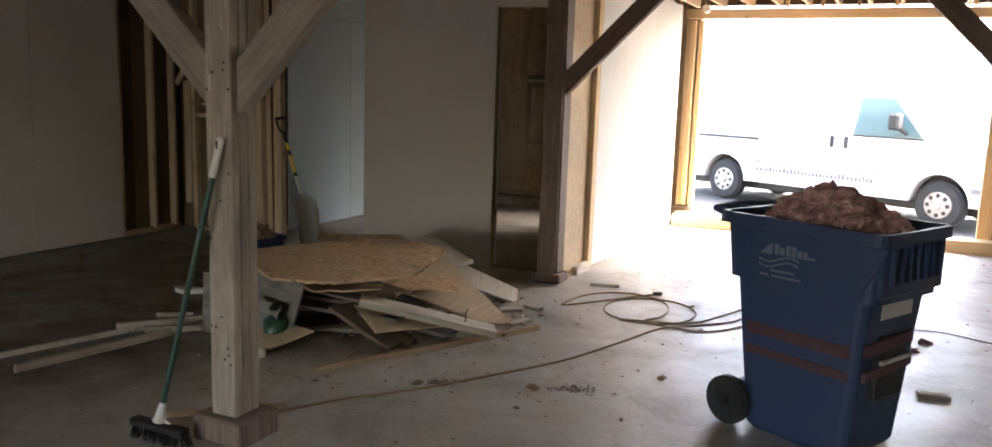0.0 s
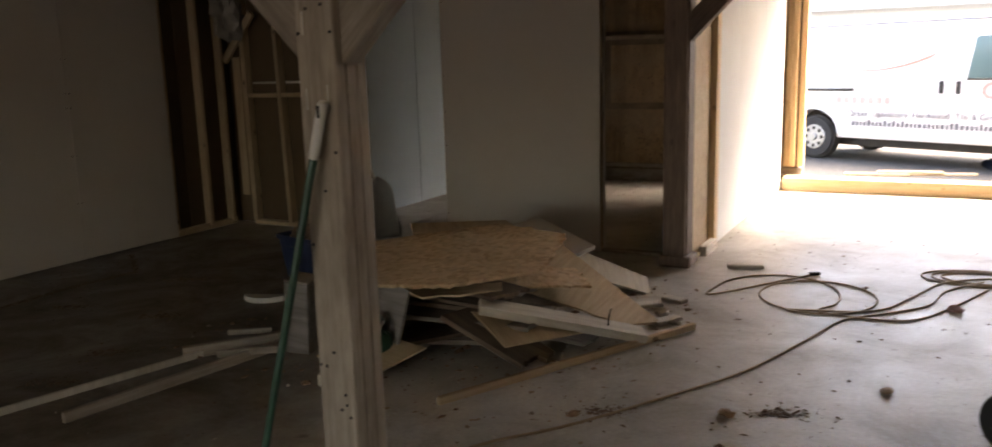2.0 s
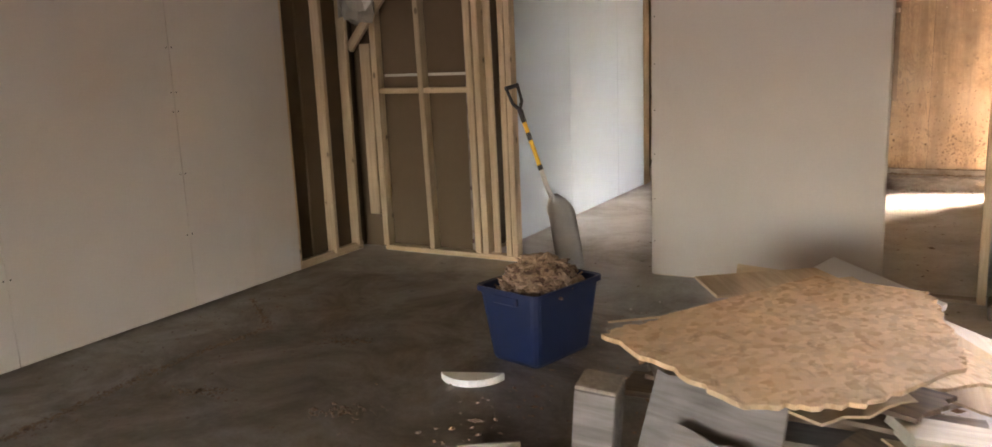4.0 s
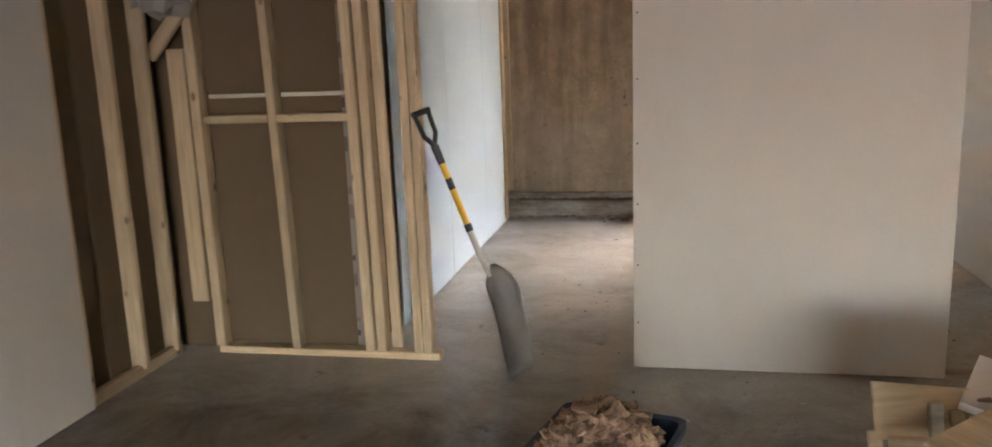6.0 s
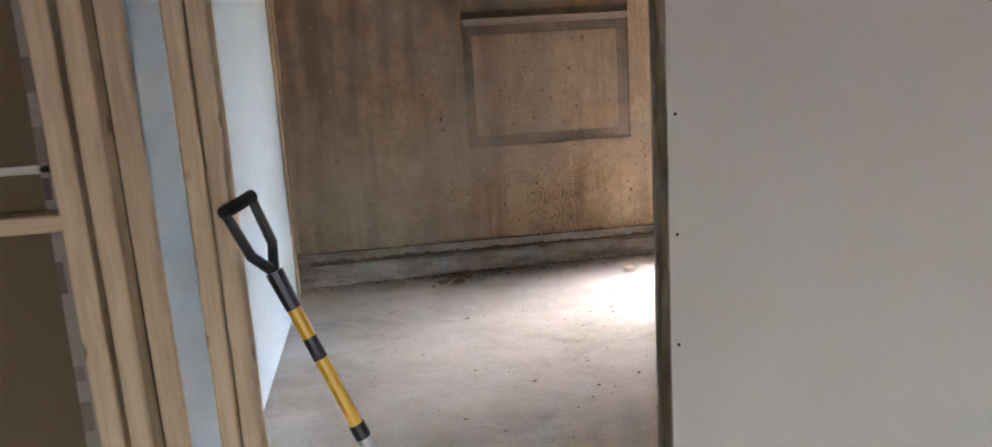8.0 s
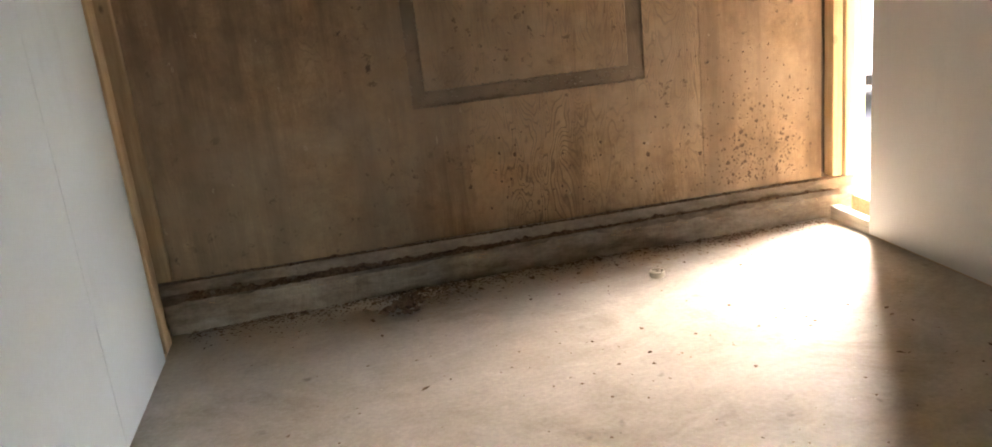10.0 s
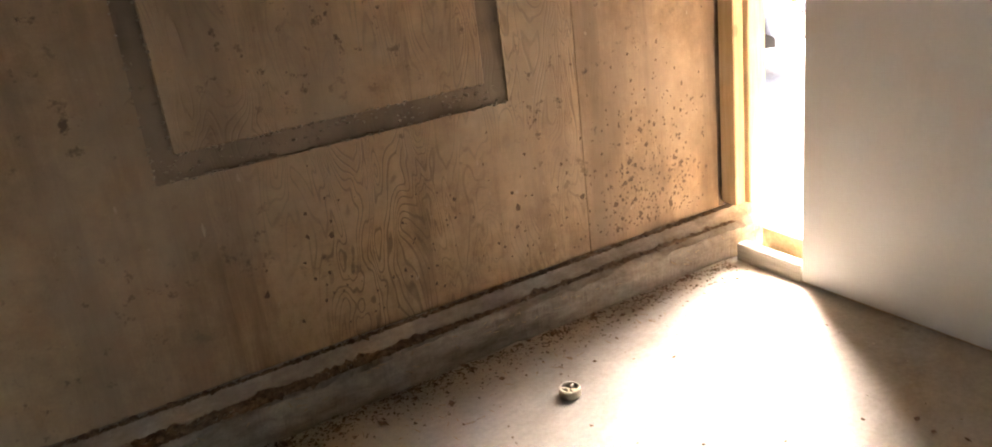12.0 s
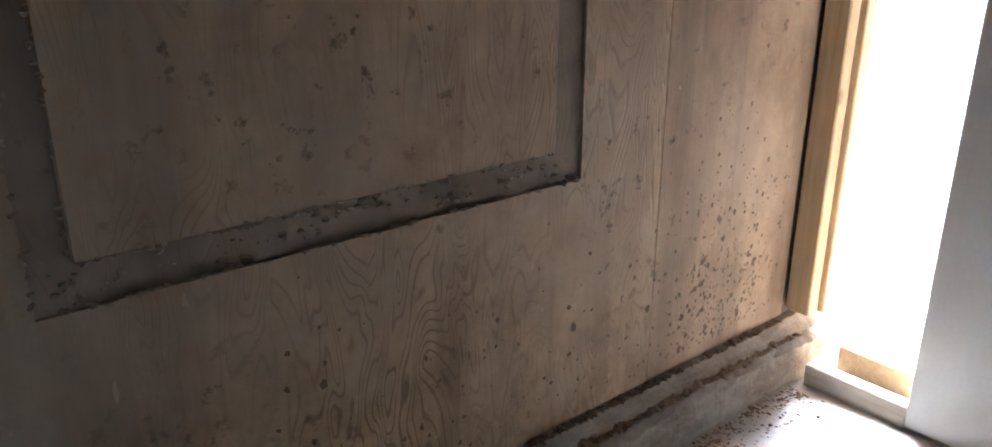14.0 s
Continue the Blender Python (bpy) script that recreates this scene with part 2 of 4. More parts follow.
POLY = plain("dusty_plastic_film", (0.28, 0.25, 0.21), 0.35, 0, 0.5, 12)
VANWHITE = plain("white_car_paint", (0.80, 0.80, 0.80), 0.25, 0, 0.05)
GLASS = plain("tinted_window", (0.10, 0.18, 0.18), 0.05, 0, 0.0)
CHROME = plain("steel_rim", (0.45, 0.45, 0.45), 0.35, 0.9, 0.2)
VANBLACK = plain("black_trim", (0.02, 0.02, 0.02), 0.5)
AMBER = plain("amber_lens", (0.85, 0.25, 0.01), 0.2)
VANRED = plain("red_lettering", (0.55, 0.26, 0.20), 0.4)
SEAM = plain("panel_gap", (0.45, 0.45, 0.45), 0.5)
VANPINK = plain("faded_red_lettering", (0.66, 0.46, 0.42), 0.4)
VANGREY = plain("dark_lettering", (0.16, 0.16, 0.18), 0.4)
ASPHALT = rubble("gravelly_asphalt", (0.055, 0.055, 0.055), (0.075, 0.073, 0.07), (0.04, 0.04, 0.04), 25)
SHED = plain("pale_metal_siding", (0.72, 0.74, 0.74), 0.5, 0, 0.1, 1)
SHEDROOF = plain("grey_metal_roof", (0.62, 0.66, 0.66), 0.5, 0, 0.1, 1)
CAPW = plain("white_cap", (0.70, 0.66, 0.56), 0.6, 0, 0.3)
BULB = plain("frosted_bulb", (0.8, 0.78, 0.72), 0.3)


# ---- mesh helpers ----
def finish(name, bm, mat, parent=None, label="", m=None, smooth=False):
    me = bpy.data.meshes.new(name)
    bm.to_mesh(me)
    bm.free()
    if mat:
        me.materials.append(mat)
    if smooth:
        for p in me.polygons:
            p.use_smooth = True
    return place(name, me, parent, label, m)


def place(name, me, parent=None, label="", m=None):
    ob = new(name, me)
    if parent:
        ob.parent = parent
    if m is not None:
        ob.matrix_basis = m
    if label:
        ob["label"] = label
    return ob


def part(name, bm, mat, parent, label="", m=None, smooth=False):
    return finish(name, bm, mat, parent, label, m, smooth)


def thing(name, m, label, category, group="", kind=""):
    ob = new(name)
    ob.empty_display_size = 0.1
    ob.matrix_basis = m
    return tagged(ob, label, category, group, kind)


def box(x0, x1, y0, y1, z0, z1, bevel=0.0, bm=None):
    bm = bm or bmesh.new()
    r = bmesh.ops.create_cube(bm, size=1)
    for v in r["verts"]:
        v.co = Vector((x0 + (v.co.x + 0.5) * (x1 - x0), y0 + (v.co.y + 0.5) * (y1 - y0), z0 + (v.co.z + 0.5) * (z1 - z0)))
    if bevel:
        edges = {e for v in r["verts"] for e in v.link_edges}
        bmesh.ops.bevel(bm, geom=list(edges), offset=bevel, segments=1, affect="EDGES")
    return bm


STICKS = {}


def along(p0, p1, roll=0.0):
    """The pose at p0 whose z axis runs to p1."""
    p0, p1 = Vector(p0), Vector(p1)
    d = (p1 - p0).normalized()
    ref = Vector((0, 1, 0)) if abs(d.y) < 0.9 else Vector((1, 0, 0))
    x = ref.cross(d).normalized()
    y = d.cross(x)
    r = Matrix((x, y, d)).transposed().to_4x4()
    return Matrix.Translation(p0) @ r @ Matrix.Rotation(radians(roll), 4, "Z")


def stick(name, p0, p1, w, d, mat, parent=None, roll=0.0, label="", wob=0.0):
    """A sawn stick from p0 to p1, w by d in section, grain along it. The mesh is shared by alike sticks."""
    length = round((Vector(p1) - Vector(p0)).length, 3)
    key = (length, w, d, mat.name)
    if key not in STICKS:
        bm = box(-w / 2, w / 2, -d / 2, d / 2, 0, length, min(0.005, w * 0.12))
        me = bpy.data.meshes.new(name)
        bm.to_mesh(me)
        bm.free()
        me.materials.append(mat)
        STICKS[key] = me
    return place(name, STICKS[key], parent, label, along(p0, p1, roll))


def tube(points, r, seg=8, bm=None, cap=True):
    """A round bar through points."""
    bm = bm or bmesh.new()
    pts = [Vector(p) for p in points]
    rings = []
    for i, p in enumerate(pts):
        d = (pts[min(i + 1, len(pts) - 1)] - pts[max(i - 1, 0)]).normalized()
        ref = Vector((0, 0, 1)) if abs(d.z) < 0.95 else Vector((1, 0, 0))
        x = d.cross(ref).normalized()
        y = d.cross(x)
        rr = r[i] if isinstance(r, (list, tuple)) else r
        rings.append([bm.verts.new(p + rr * (math.cos(2 * math.pi * k / seg) * x + math.sin(2 * math.pi * k / seg) * y)) for k in range(seg)])
    for a, b in zip(rings, rings[1:]):
        for k in range(seg):
            bm.faces.new((a[k], a[(k + 1) % seg], b[(k + 1) % seg], b[k]))
    if cap:
        bm.faces.new(rings[0][::-1])
        bm.faces.new(rings[-1])
    bmesh.ops.recalc_face_normals(bm, faces=bm.faces)
    return bm


def slab(outline, thick, bm=None):
    """A flat sheet with that outline in x and y, from z 0 up to its thickness."""
    bm = bm or bmesh.new()
    lo = [bm.verts.new((x, y, 0)) for x, y in outline]
    hi = [bm.verts.new((x, y, thick)) for x, y in outline]
    n = len(lo)
    bm.faces.new(lo[::-1])
    bm.faces.new(hi)
    for k in range(n):
        bm.faces.new((lo[k], lo[(k + 1) % n], hi[(k + 1) % n], hi[k]))
    bmesh.ops.recalc_face_normals(bm, faces=bm.faces)
    return bm


def ragged(corners, rnd, steps=9, amp=0.02, torn=()):
    """A closed outline through corners; the sides named in torn are broken, the rest are sawn."""
    out = []
    n = len(corners)
    for i in range(n):
        a, b = Vector(corners[i]), Vector(corners[(i + 1) % n])
        out.append(tuple(a))
        if i in torn:
            side = (b - a).normalized()
            nor = Vector((-side.y, side.x))
            for k in range(1, steps):
                p = a.lerp(b, (k + rnd.uniform(-0.3, 0.3)) / steps) + nor * rnd.uniform(-amp, amp)
                out.append((p.x, p.y))
    return out


def lump(r, rnd, squash=0.7, rough=0.35, sub=2, bm=None, at=(0, 0, 0)):
    """An uneven clod."""
    bm = bm or bmesh.new()
    res = bmesh.ops.create_icosphere(bm, subdivisions=sub, radius=r)
    off = Vector((rnd.uniform(-50, 50), rnd.uniform(-50, 50), rnd.uniform(-50, 50)))
    for v in res["verts"]:
        k = 1 + rough * noise.noise(v.co / r * 1.3 + off) + 0.5 * rough * noise.noise(v.co / r * 3.1 + off)
        v.co = v.co * k
        v.co.z *= squash
        v.co += Vector(at)
    return bm


# ---- setting ----
TOP = 3.05
RT = 1.46  # inner face of the east wall
BACK = -6.0


def setting(name, bm, mat, label, category):
    return tagged(finish(name, bm, mat), label, category, kind="structure")


setting("ground", box(-150, 150, -150, 150, -0.6, -0.25), ASPHALT, "grey gravelly asphalt yard outside the building", "ground")
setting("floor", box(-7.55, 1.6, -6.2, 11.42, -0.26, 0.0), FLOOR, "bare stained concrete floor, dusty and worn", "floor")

# ceiling: boards with joists in one mesh
bm = box(-7.6, 1.6, -6.2, 11.8, TOP, TOP + 0.1)
for k in range(26):
    x = -7.3 + 0.345 * k
    box(x, x + 0.04, -6.1, 11.3, TOP - 0.2, TOP - 0.002, bm=bm)
setting("ceiling", bm, SPRUCE, "open wooden ceiling joists with boards above", "ceiling")


def panels(wall, axis, face, edges, z0, z1, mat, thick=0.013, sign=1):
    """Gypsum sheets as parts of a wall: along x or y between the edges, the face at the given place."""
    for a, b in zip(edges, edges[1:]):
        lo, hi = min(a, b) + 0.0015, max(a, b) - 0.0015
        f0, f1 = sorted((face, face - sign * thick))
        c = ((lo + hi) / 2, (f0 + f1) / 2) if axis == "x" else ((f0 + f1) / 2, (lo + hi) / 2)
        w, d = ((hi - lo), thick) if axis == "x" else (thick, (hi - lo))
        part("panel", box(-w / 2, w / 2, -d / 2, d / 2, 0, z1 - z0, 0.002), mat, wall, m=pose(c[0], c[1], z0))


def screws(wall, axis, face, at, zs, sign):
    """Black screw heads in a sheet."""
    for u in at:
        for z in zs:
            bm = bmesh.new()
            bmesh.ops.create_cone(bm, cap_ends=True, segments=8, radius1=0.005, radius2=0.004, depth=0.003)
            r = pose(0, 0, 0, 90) if axis == "x" else pose(0, 0, 0, 0, 90)
            p = (u, face + sign * 0.001, z) if axis == "x" else (face + sign * 0.001, u, z)
            part("screw", bm, BLACK, wall, m=Matrix.Translation(p) @ r)


# west wall: sheathing, sheets, and one bare bay with studs
west = tagged(finish("wall_west", box(-7.62, -7.49, -6.2, 11.6, -0.05, TOP), BACKER), "brown sheathed outer wall with gypsum sheets and one bare stud bay", "wall", kind="structure")
panels(west, "y", -7.38, [-6.0, -5.4, -4.2, -3.2, -1.99, -0.77, 0.45, 1.67, 2.89, 4.11, 5.33, 6.34], 0.012, 2.9, GYP)
screws(west, "y", -7.38, (5.31, 5.35, 4.09, 4.13), (0.5, 0.9, 1.3, 1.42, 1.7), 1)
stick("bottom_plate", (-7.44, 6.30, 0.02), (-7.44, 7.17, 0.02), 0.09, 0.04, SPRUCE, west)
for y in (6.36, 6.80, 7.10):
    stick("stud", (-7.44, y, 0.04), (-7.44, y, 2.9), 0.09, 0.042, SPRUCE, west)
stick("furring_strip", (-7.475, 6.62, 0.04), (-7.475, 6.62, 2.9), 0.02, 0.05, BACKER, west)

# stud wall that faces the entrance side, with an open end bay
stud_wall = tagged(finish("wall_studs", box(-7.48, -6.37, 7.275, 7.287, 0.0, TOP), BACKER), "unfinished stud wall with brown backing board", "wall", kind="structure")
stick("bottom_plate", (-7.20, 7.225, 0.02), (-5.90, 7.225, 0.02), 0.04, 0.09, SPRUCE, stud_wall, 0)
for x, lean, w in ((-7.19, -0.02, 0.055), (-6.728, -0.065, 0.048), (-6.292, -0.04, 0.056), (-6.226, -0.03, 0.052), (-6.018, -0.012, 0.048), (-5.966, -0.01, 0.046)):
    stick("stud", (x, 7.225, 0.04), (x + lean, 7.225, 2.9), w, 0.09, SPRUCE, stud_wall)
stick("stud", (-6.160, 7.262, 0.04), (-6.195, 7.262, 2.9), 0.062, 0.02, SPRUCE, stud_wall)
stick("stud", (-7.285, 7.215, 0.30), (-7.285, 7.215, 1.70), 0.10, 0.08, SPRUCE, stud_wall)
for a, b in ((-7.16, -6.785), (-6.735, -6.33)):
    stick("blocking", (a, 7.225, 1.318), (b, 7.225, 1.318), 0.042, 0.09, SPRUCE, stud_wall)
    stick("lath", (a, 7.268, 1.44), (b, 7.268, 1.44), 0.022, 0.012, WHITEWOOD, stud_wall)
stick("brace", (-7.43, 7.17, 1.66), (-7.02, 7.17, 2.12), 0.075, 0.04, SPRUCE, stud_wall)

# tape with print on the edge of the sheets in the second bay
edge = part("sheet_edge", box(-6.392, -6.352, 7.262, 7.273, 0.04, 2.9), TAPE, stud_wall, "white taped board edge with red and black print")
rnd = random.Random(4)
z = 0.1
while z < 2.7:
    h = rnd.uniform(0.015, 0.09)
    part("print_mark", box(-6.390, -6.376 + rnd.uniform(0, 0.012), 7.258, 7.261, z, z + h), RED if rnd.random() < 0.5 else DARKTIMBER, edge)
    z += h + rnd.uniform(0.02, 0.22)

# corridor wall, west side of the inner room
corr = tagged(finish("wall_corridor", box(-6.36, -6.345, 7.29, 11.48, 0.0, TOP), BACKER), "corridor wall of gypsum sheets on studs, tinted blue for sky light", "wall", kind="structure")
part("panel", box(-6.30, -6.284, 7.276, 7.68, 0.04, TOP - 0.1), BACKER, corr, "brown backing board")
panels(corr, "y", -6.256, [7.69, 8.91, 10.13, 10.94], 0.012, 2.49, GYPSKY)
panels(corr, "y", -6.256, [7.69, 10.13, 10.94], 2.495, 3.04, GYPSKY)
stick("bottom_plate", (-6.32, 7.275, 0.02), (-6.32, 7.86, 0.02), 0.08, 0.04, SPRUCE, corr)
stick("bottom_plate", (-6.29, 10.93, 0.02), (-6.29, 11.2, 0.02), 0.10, 0.04, SPRUCE, corr)
stick("stud", (-6.285, 11.0, 0.04), (-6.285, 11.0, 2.9), 0.085, 0.10, SPRUCE, corr)
stick("stud", (-6.31, 11.14, 0.04), (-6.31, 11.14, 2.9), 0.085, 0.045, SPRUCE, corr)
stick("stud", (-6.30, 11.44, 0.24), (-6.30, 11.44, 2.9), 0.08, 0.05, SPRUCE, corr)

# partition between the big room and the inner room, with a doorway
part_wall = tagged(finish("wall_partition", box(-4.86, -3.40, 7.20, 7.272, 0.0, 0.04), SPRUCE), "free-standing gypsum partition beside a doorway", "wall", kind="structure")
for x in (-4.84, -4.35, -3.9, -3.425):
    stick("stud", (x, 7.236, 0.04), (x, 7.236, 3.0), 0.042, 0.07, SPRUCE, part_wall)
panels(part_wall, "x", 7.172, [-4.868, -3.394], 0.012, TOP - 0.2, GYP, sign=-1)
panels(part_wall, "x", 7.30, [-4.868, -3.394], 0.012, TOP - 0.2, GYP)
panels(part_wall, "x", 7.172, [-3.394, -2.80], 2.47, TOP - 0.2, GYP, sign=-1)
stick("header", (-3.394, 7.236, 2.49), (-2.75, 7.236, 2.49), 0.04, 0.07, SPRUCE, part_wall)
stick("threshold", (-3.394, 7.236, 0.012), (-2.86, 7.236, 0.012), 0.02, 0.09, TIMBER, part_wall)
screws(part_wall, "x", 7.172, (-4.845,), (0.25, 0.55, 0.86, 1.16, 1.47, 1.78, 2.1), -1)
stick("door_stud", (-2.845, 7.236, 0.0), (-2.845, 7.236, 3.0), 0.05, 0.09, SPRUCE, part_wall)

# wall from the doorway to the outer wall
side = tagged(finish("wall_side", box(-2.636, -2.599, 7.15, 11.0, 0.0, 0.04), SPRUCE), "side wall of bright gypsum sheets that ends short of the outer wall", "wall", kind="structure")
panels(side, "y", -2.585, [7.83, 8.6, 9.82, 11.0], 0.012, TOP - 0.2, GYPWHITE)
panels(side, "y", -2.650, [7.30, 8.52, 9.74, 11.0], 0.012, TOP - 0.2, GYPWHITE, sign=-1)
for y in (8.4, 9.2, 10.0, 10.97):
    stick("stud", (-2.6175, y, 0.04), (-2.6175, y, 3.0), 0.036, 0.042, SPRUCE, side)
stick("stud", (-2.615, 7.76, 0.0), (-2.615, 7.76, 3.0), 0.07, 0.11, SUNLUMBER, side)
part("panel", box(-2.65, -2.632, 7.13, 7.70, 0.03, TOP - 0.05), PLY, side, "pale plywood strip")
stick("block", (-2.58, 7.32, 0.03), (-2.58, 7.68, 0.03), 0.1, 0.06, WHITEWOOD, side)
stick("bottom_plate", (-2.62, 11.003, 0.030), (-2.62, 11.36, 0.030), 0.10, 0.06, WHITEWOOD, side)

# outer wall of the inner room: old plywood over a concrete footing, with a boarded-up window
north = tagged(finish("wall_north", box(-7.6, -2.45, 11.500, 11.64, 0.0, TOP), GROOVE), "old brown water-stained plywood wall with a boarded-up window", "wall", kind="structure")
for x0, x1, z0, z1, mat in ((-7.5, -4.932, 0.215, 3.0, OLDPLY), (-4.932, -4.80, 0.215, 0.922, OLDPLY), (-4.80, -3.668, 0.215, 0.922, GRAINPLY),
                            (-3.668, -3.352, 0.215, 3.0, GRAINPLY), (-3.348, -2.625, 0.215, 3.0, OLDPLY), (-4.932, -3.668, 1.93, 3.0, OLDPLY)):
    part("panel", box(x0, x1, 11.490, 11.498, z0, z1), mat, north)
part("panel", box(-4.862, -3.758, 11.489, 11.498, 1.005, 1.755, 0.004), GRAINPLY, north, "plywood infill of the old window")
stick("sill_board", (-4.925, 11.485, 1.85), (-3.675, 11.485, 1.85), 0.11, 0.05, TIMBER, north, 90)
# mould flecks, thickest near the east end
rnd = random.Random(14)
bm = bmesh.new()
for k in range(620):
    if k % 4:
        x, z = rnd.gauss(-3.0, 0.17), 0.26 + abs(rnd.gauss(0, 0.30))
    else:
        x, z = rnd.uniform(-4.7, -2.7), 0.26 + abs(rnd.gauss(0, 0.3))
    if not -4.75 < x < -2.66 or (z > 0.9 and x < -3.66):
        continue
    q = rnd.uniform(0.003, 0.010) * (1.5 if rnd.random() < 0.08 else 0.8)
    pts = [(x + q * rnd.uniform(0.25, 1.4) * math.cos(t), 11.489, z + q * rnd.uniform(0.25, 1.6) * math.sin(t)) for t in (0, 1.05, 2.1, 3.14, 4.2, 5.2)]
    bm.faces.new([bm.verts.new(p) for p in pts])
tagged(part("mould", bm, MOULD, north, "dark mould flecks"), kind="stuff")
rnd = random.Random(8)
bm = bmesh.new()
for k in range(330):
    u = rnd.random()
    side_k = k % 4
    if side_k == 0:
        x, z = -4.925 + 1.25 * u, 0.924
    elif side_k == 1:
        x, z = -4.86 + 1.10 * u, 1.006
    elif side_k == 2:
        x, z = rnd.choice((-4.931, -4.863)), 0.93 + 0.82 * u
    else:
        x, z = -4.90 + 1.2 * u, 0.965 + rnd.uniform(-0.03, 0.03)
    lump(rnd.uniform(0.003, 0.010), rnd, 0.6, 0.9, 1, bm, (x + rnd.uniform(-0.005, 0.005), 11.492 if side_k < 3 else 11.499, z + rnd.uniform(-0.005, 0.005)))
tagged(part("old_caulk", bm, DRYBIT2, north, "crumbling old caulk along the groove"), kind="stuff")

footing = bmesh.new()
n = 240
rows = []
for k in range(n + 1):
    x = -6.37 + (3.97) * k / n
    w = lambda s: 0.020 * noise.noise(Vector((x * 3, s, 0))) + 0.015 * noise.noise(Vector((x * 9, s, 3))) + 0.007 * noise.noise(Vector((x * 23, s, 5)))
    q = min(1.0, max(0.0, (x + 6.2) / 2.6))
    f = 11.285 + 0.105 * q * (2 - q)
    h = 0.15 - 0.01 * q
    prof = [(f + w(1), 0.0), (f + 0.006 + w(2), 0.07), (f + 0.014 + w(3), h - 0.015 + w(4)), (f + 0.03 + w(5), h + w(6)), (11.435, h + 0.012 + 0.5 * w(7)), (11.472, 0.207 + 0.4 * w(8)), (11.56, 0.228)]
    rows.append([footing.verts.new((x, y, z)) for y, z in prof] + [footing.verts.new((x, 11.56, -0.03))])
for a, b in zip(rows, rows[1:]):
    for j in range(len(a) - 1):
        footing.faces.new((a[j], b[j], b[j + 1], a[j + 1]))
footing.faces.new(rows[0])
footing.faces.new(rows[-1][::-1])
bmesh.ops.recalc_face_normals(footing, faces=footing.faces)
setting("footing", footing, FOOTING, "rough concrete footing ledge along the old wall", "footing")

# end studs that carry the big opening
jamb = tagged(finish("trim_jamb", box(-2.60, -2.595, 11.5, 11.53, 0.25, 0.3), SUNLUMBER), "jamb studs beside the big opening, coloured as sunlit lumber", "door frame", kind="structure")
stick("stud", (-2.582, 11.44, 0.237), (-2.582, 11.44, 2.70), 0.06, 0.09, SUNLUMBER, jamb)
stick("stud", (-2.516, 11.43, 0.237), (-2.516, 11.43, 2.70), 0.06, 0.11, SUNLUMBER, jamb)
stick("stud", (-2.425, 11.47, 0.237), (-2.425, 11.47, 2.70), 0.07, 0.09, SUNLUMBER, jamb)

# big opening in the outer wall
gw = tagged(finish("wall_front", box(-2.45, 1.6, 11.46, 11.62, 2.9, TOP), BACKER), "front wall with a wide open vehicle doorway framed in lumber coloured as sunlit", "wall", kind="structure")
stick("header", (-2.62, 11.42, 2.78), (1.46, 11.42, 2.78), 0.17, 0.12, SUNLUMBER, gw, 90)
stick("sill", (-2.56, 11.15, 0.075), (1.46, 11.15, 0.075), 0.15, 0.29, SUNLUMBER, gw, 0)
stick("stud", (1.10, 11.42, 0.12), (1.10, 11.42, 2.70), 0.16, 0.10, SUNLUMBER, gw)
stick("stud", (1.40, 11.42, 0.12), (1.40, 11.42, 2.70), 0.08, 0.10, SUNLUMBER, gw)
part("panel", box(1.18, 1.36, 11.45, 11.47, 0.12, 2.70), BACKER, gw, "brown backing board")
for k in range(9):
    x = -2.2 + 0.42 * k
    stick("cripple", (x, 11.43, 2.865), (x, 11.43, 3.04), 0.042, 0.09, SUNLUMBER, gw)

east = tagged(finish("wall_east", box(RT + 0.06, 1.62, -6.2, 11.6, -0.05, TOP), BACKER), "east wall with gypsum sheets and a low plate", "wall", kind="structure")
panels(east, "y", RT + 0.04, [-6.0, -5.4, -4.2, -3.2, -2, -0.8, 0.4, 1.6, 2.8, 4.0, 5.2, 6.4, 7.6, 8.8], 0.012, 2.9, GYP, sign=-1)
stick("bottom_plate", (RT, 8.8, 0.02), (RT, 11.35, 0.02), 0.09, 0.04, SUNLUMBER, east)
# south wall is unseen; its opening is assumed, to let fill light in
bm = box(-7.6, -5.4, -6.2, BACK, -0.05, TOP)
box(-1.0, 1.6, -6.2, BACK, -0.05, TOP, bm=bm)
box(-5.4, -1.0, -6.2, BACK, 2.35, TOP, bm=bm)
setting("wall_south", bm, GYP, "plain unseen gypsum wall with an assumed opening for fill light", "wall")


# ---- timber posts ----
def brace(post, x, z, y, side, reach, mat, w=0.15, d=0.09):
    stick("knee_brace", (x, y, z), (x + side * reach, y, z + reach), w, d, mat, post)


post = thing("timber_post", pose(-2.735, 2.955, 0), "built-up weathered timber post with knee braces on a block", "post")
part("base_block", box(-0.15, 0.15, -0.14, 0.14, 0, 0.13, 0.012), DARKTIMBER, post, "dirty wooden base block")
for y in (-0.057, 0.0, 0.057):
    stick("board", (0, y, 0.13), (0.0, y, 2.72), 0.15, 0.054, TIMBER, post)
brace(post, 0.02, 1.64, 0.0, 1, 1.10, TIMBER, 0.17)
brace(post, -0.02, 1.64, 0.0, -1, 1.10, TIMBER, 0.17)
rnd = random.Random(5)
for k in range(16):
    bm = bmesh.new()
    bmesh.ops.create_cone(bm, cap_ends=True, segments=7, radius1=0.006, radius2=0.005, depth=0.004)
    part("nail", bm, RUBBER, post, m=pose(rnd.uniform(-0.065, 0.065), -0.0855, rnd.uniform(0.2, 1.9), 90))
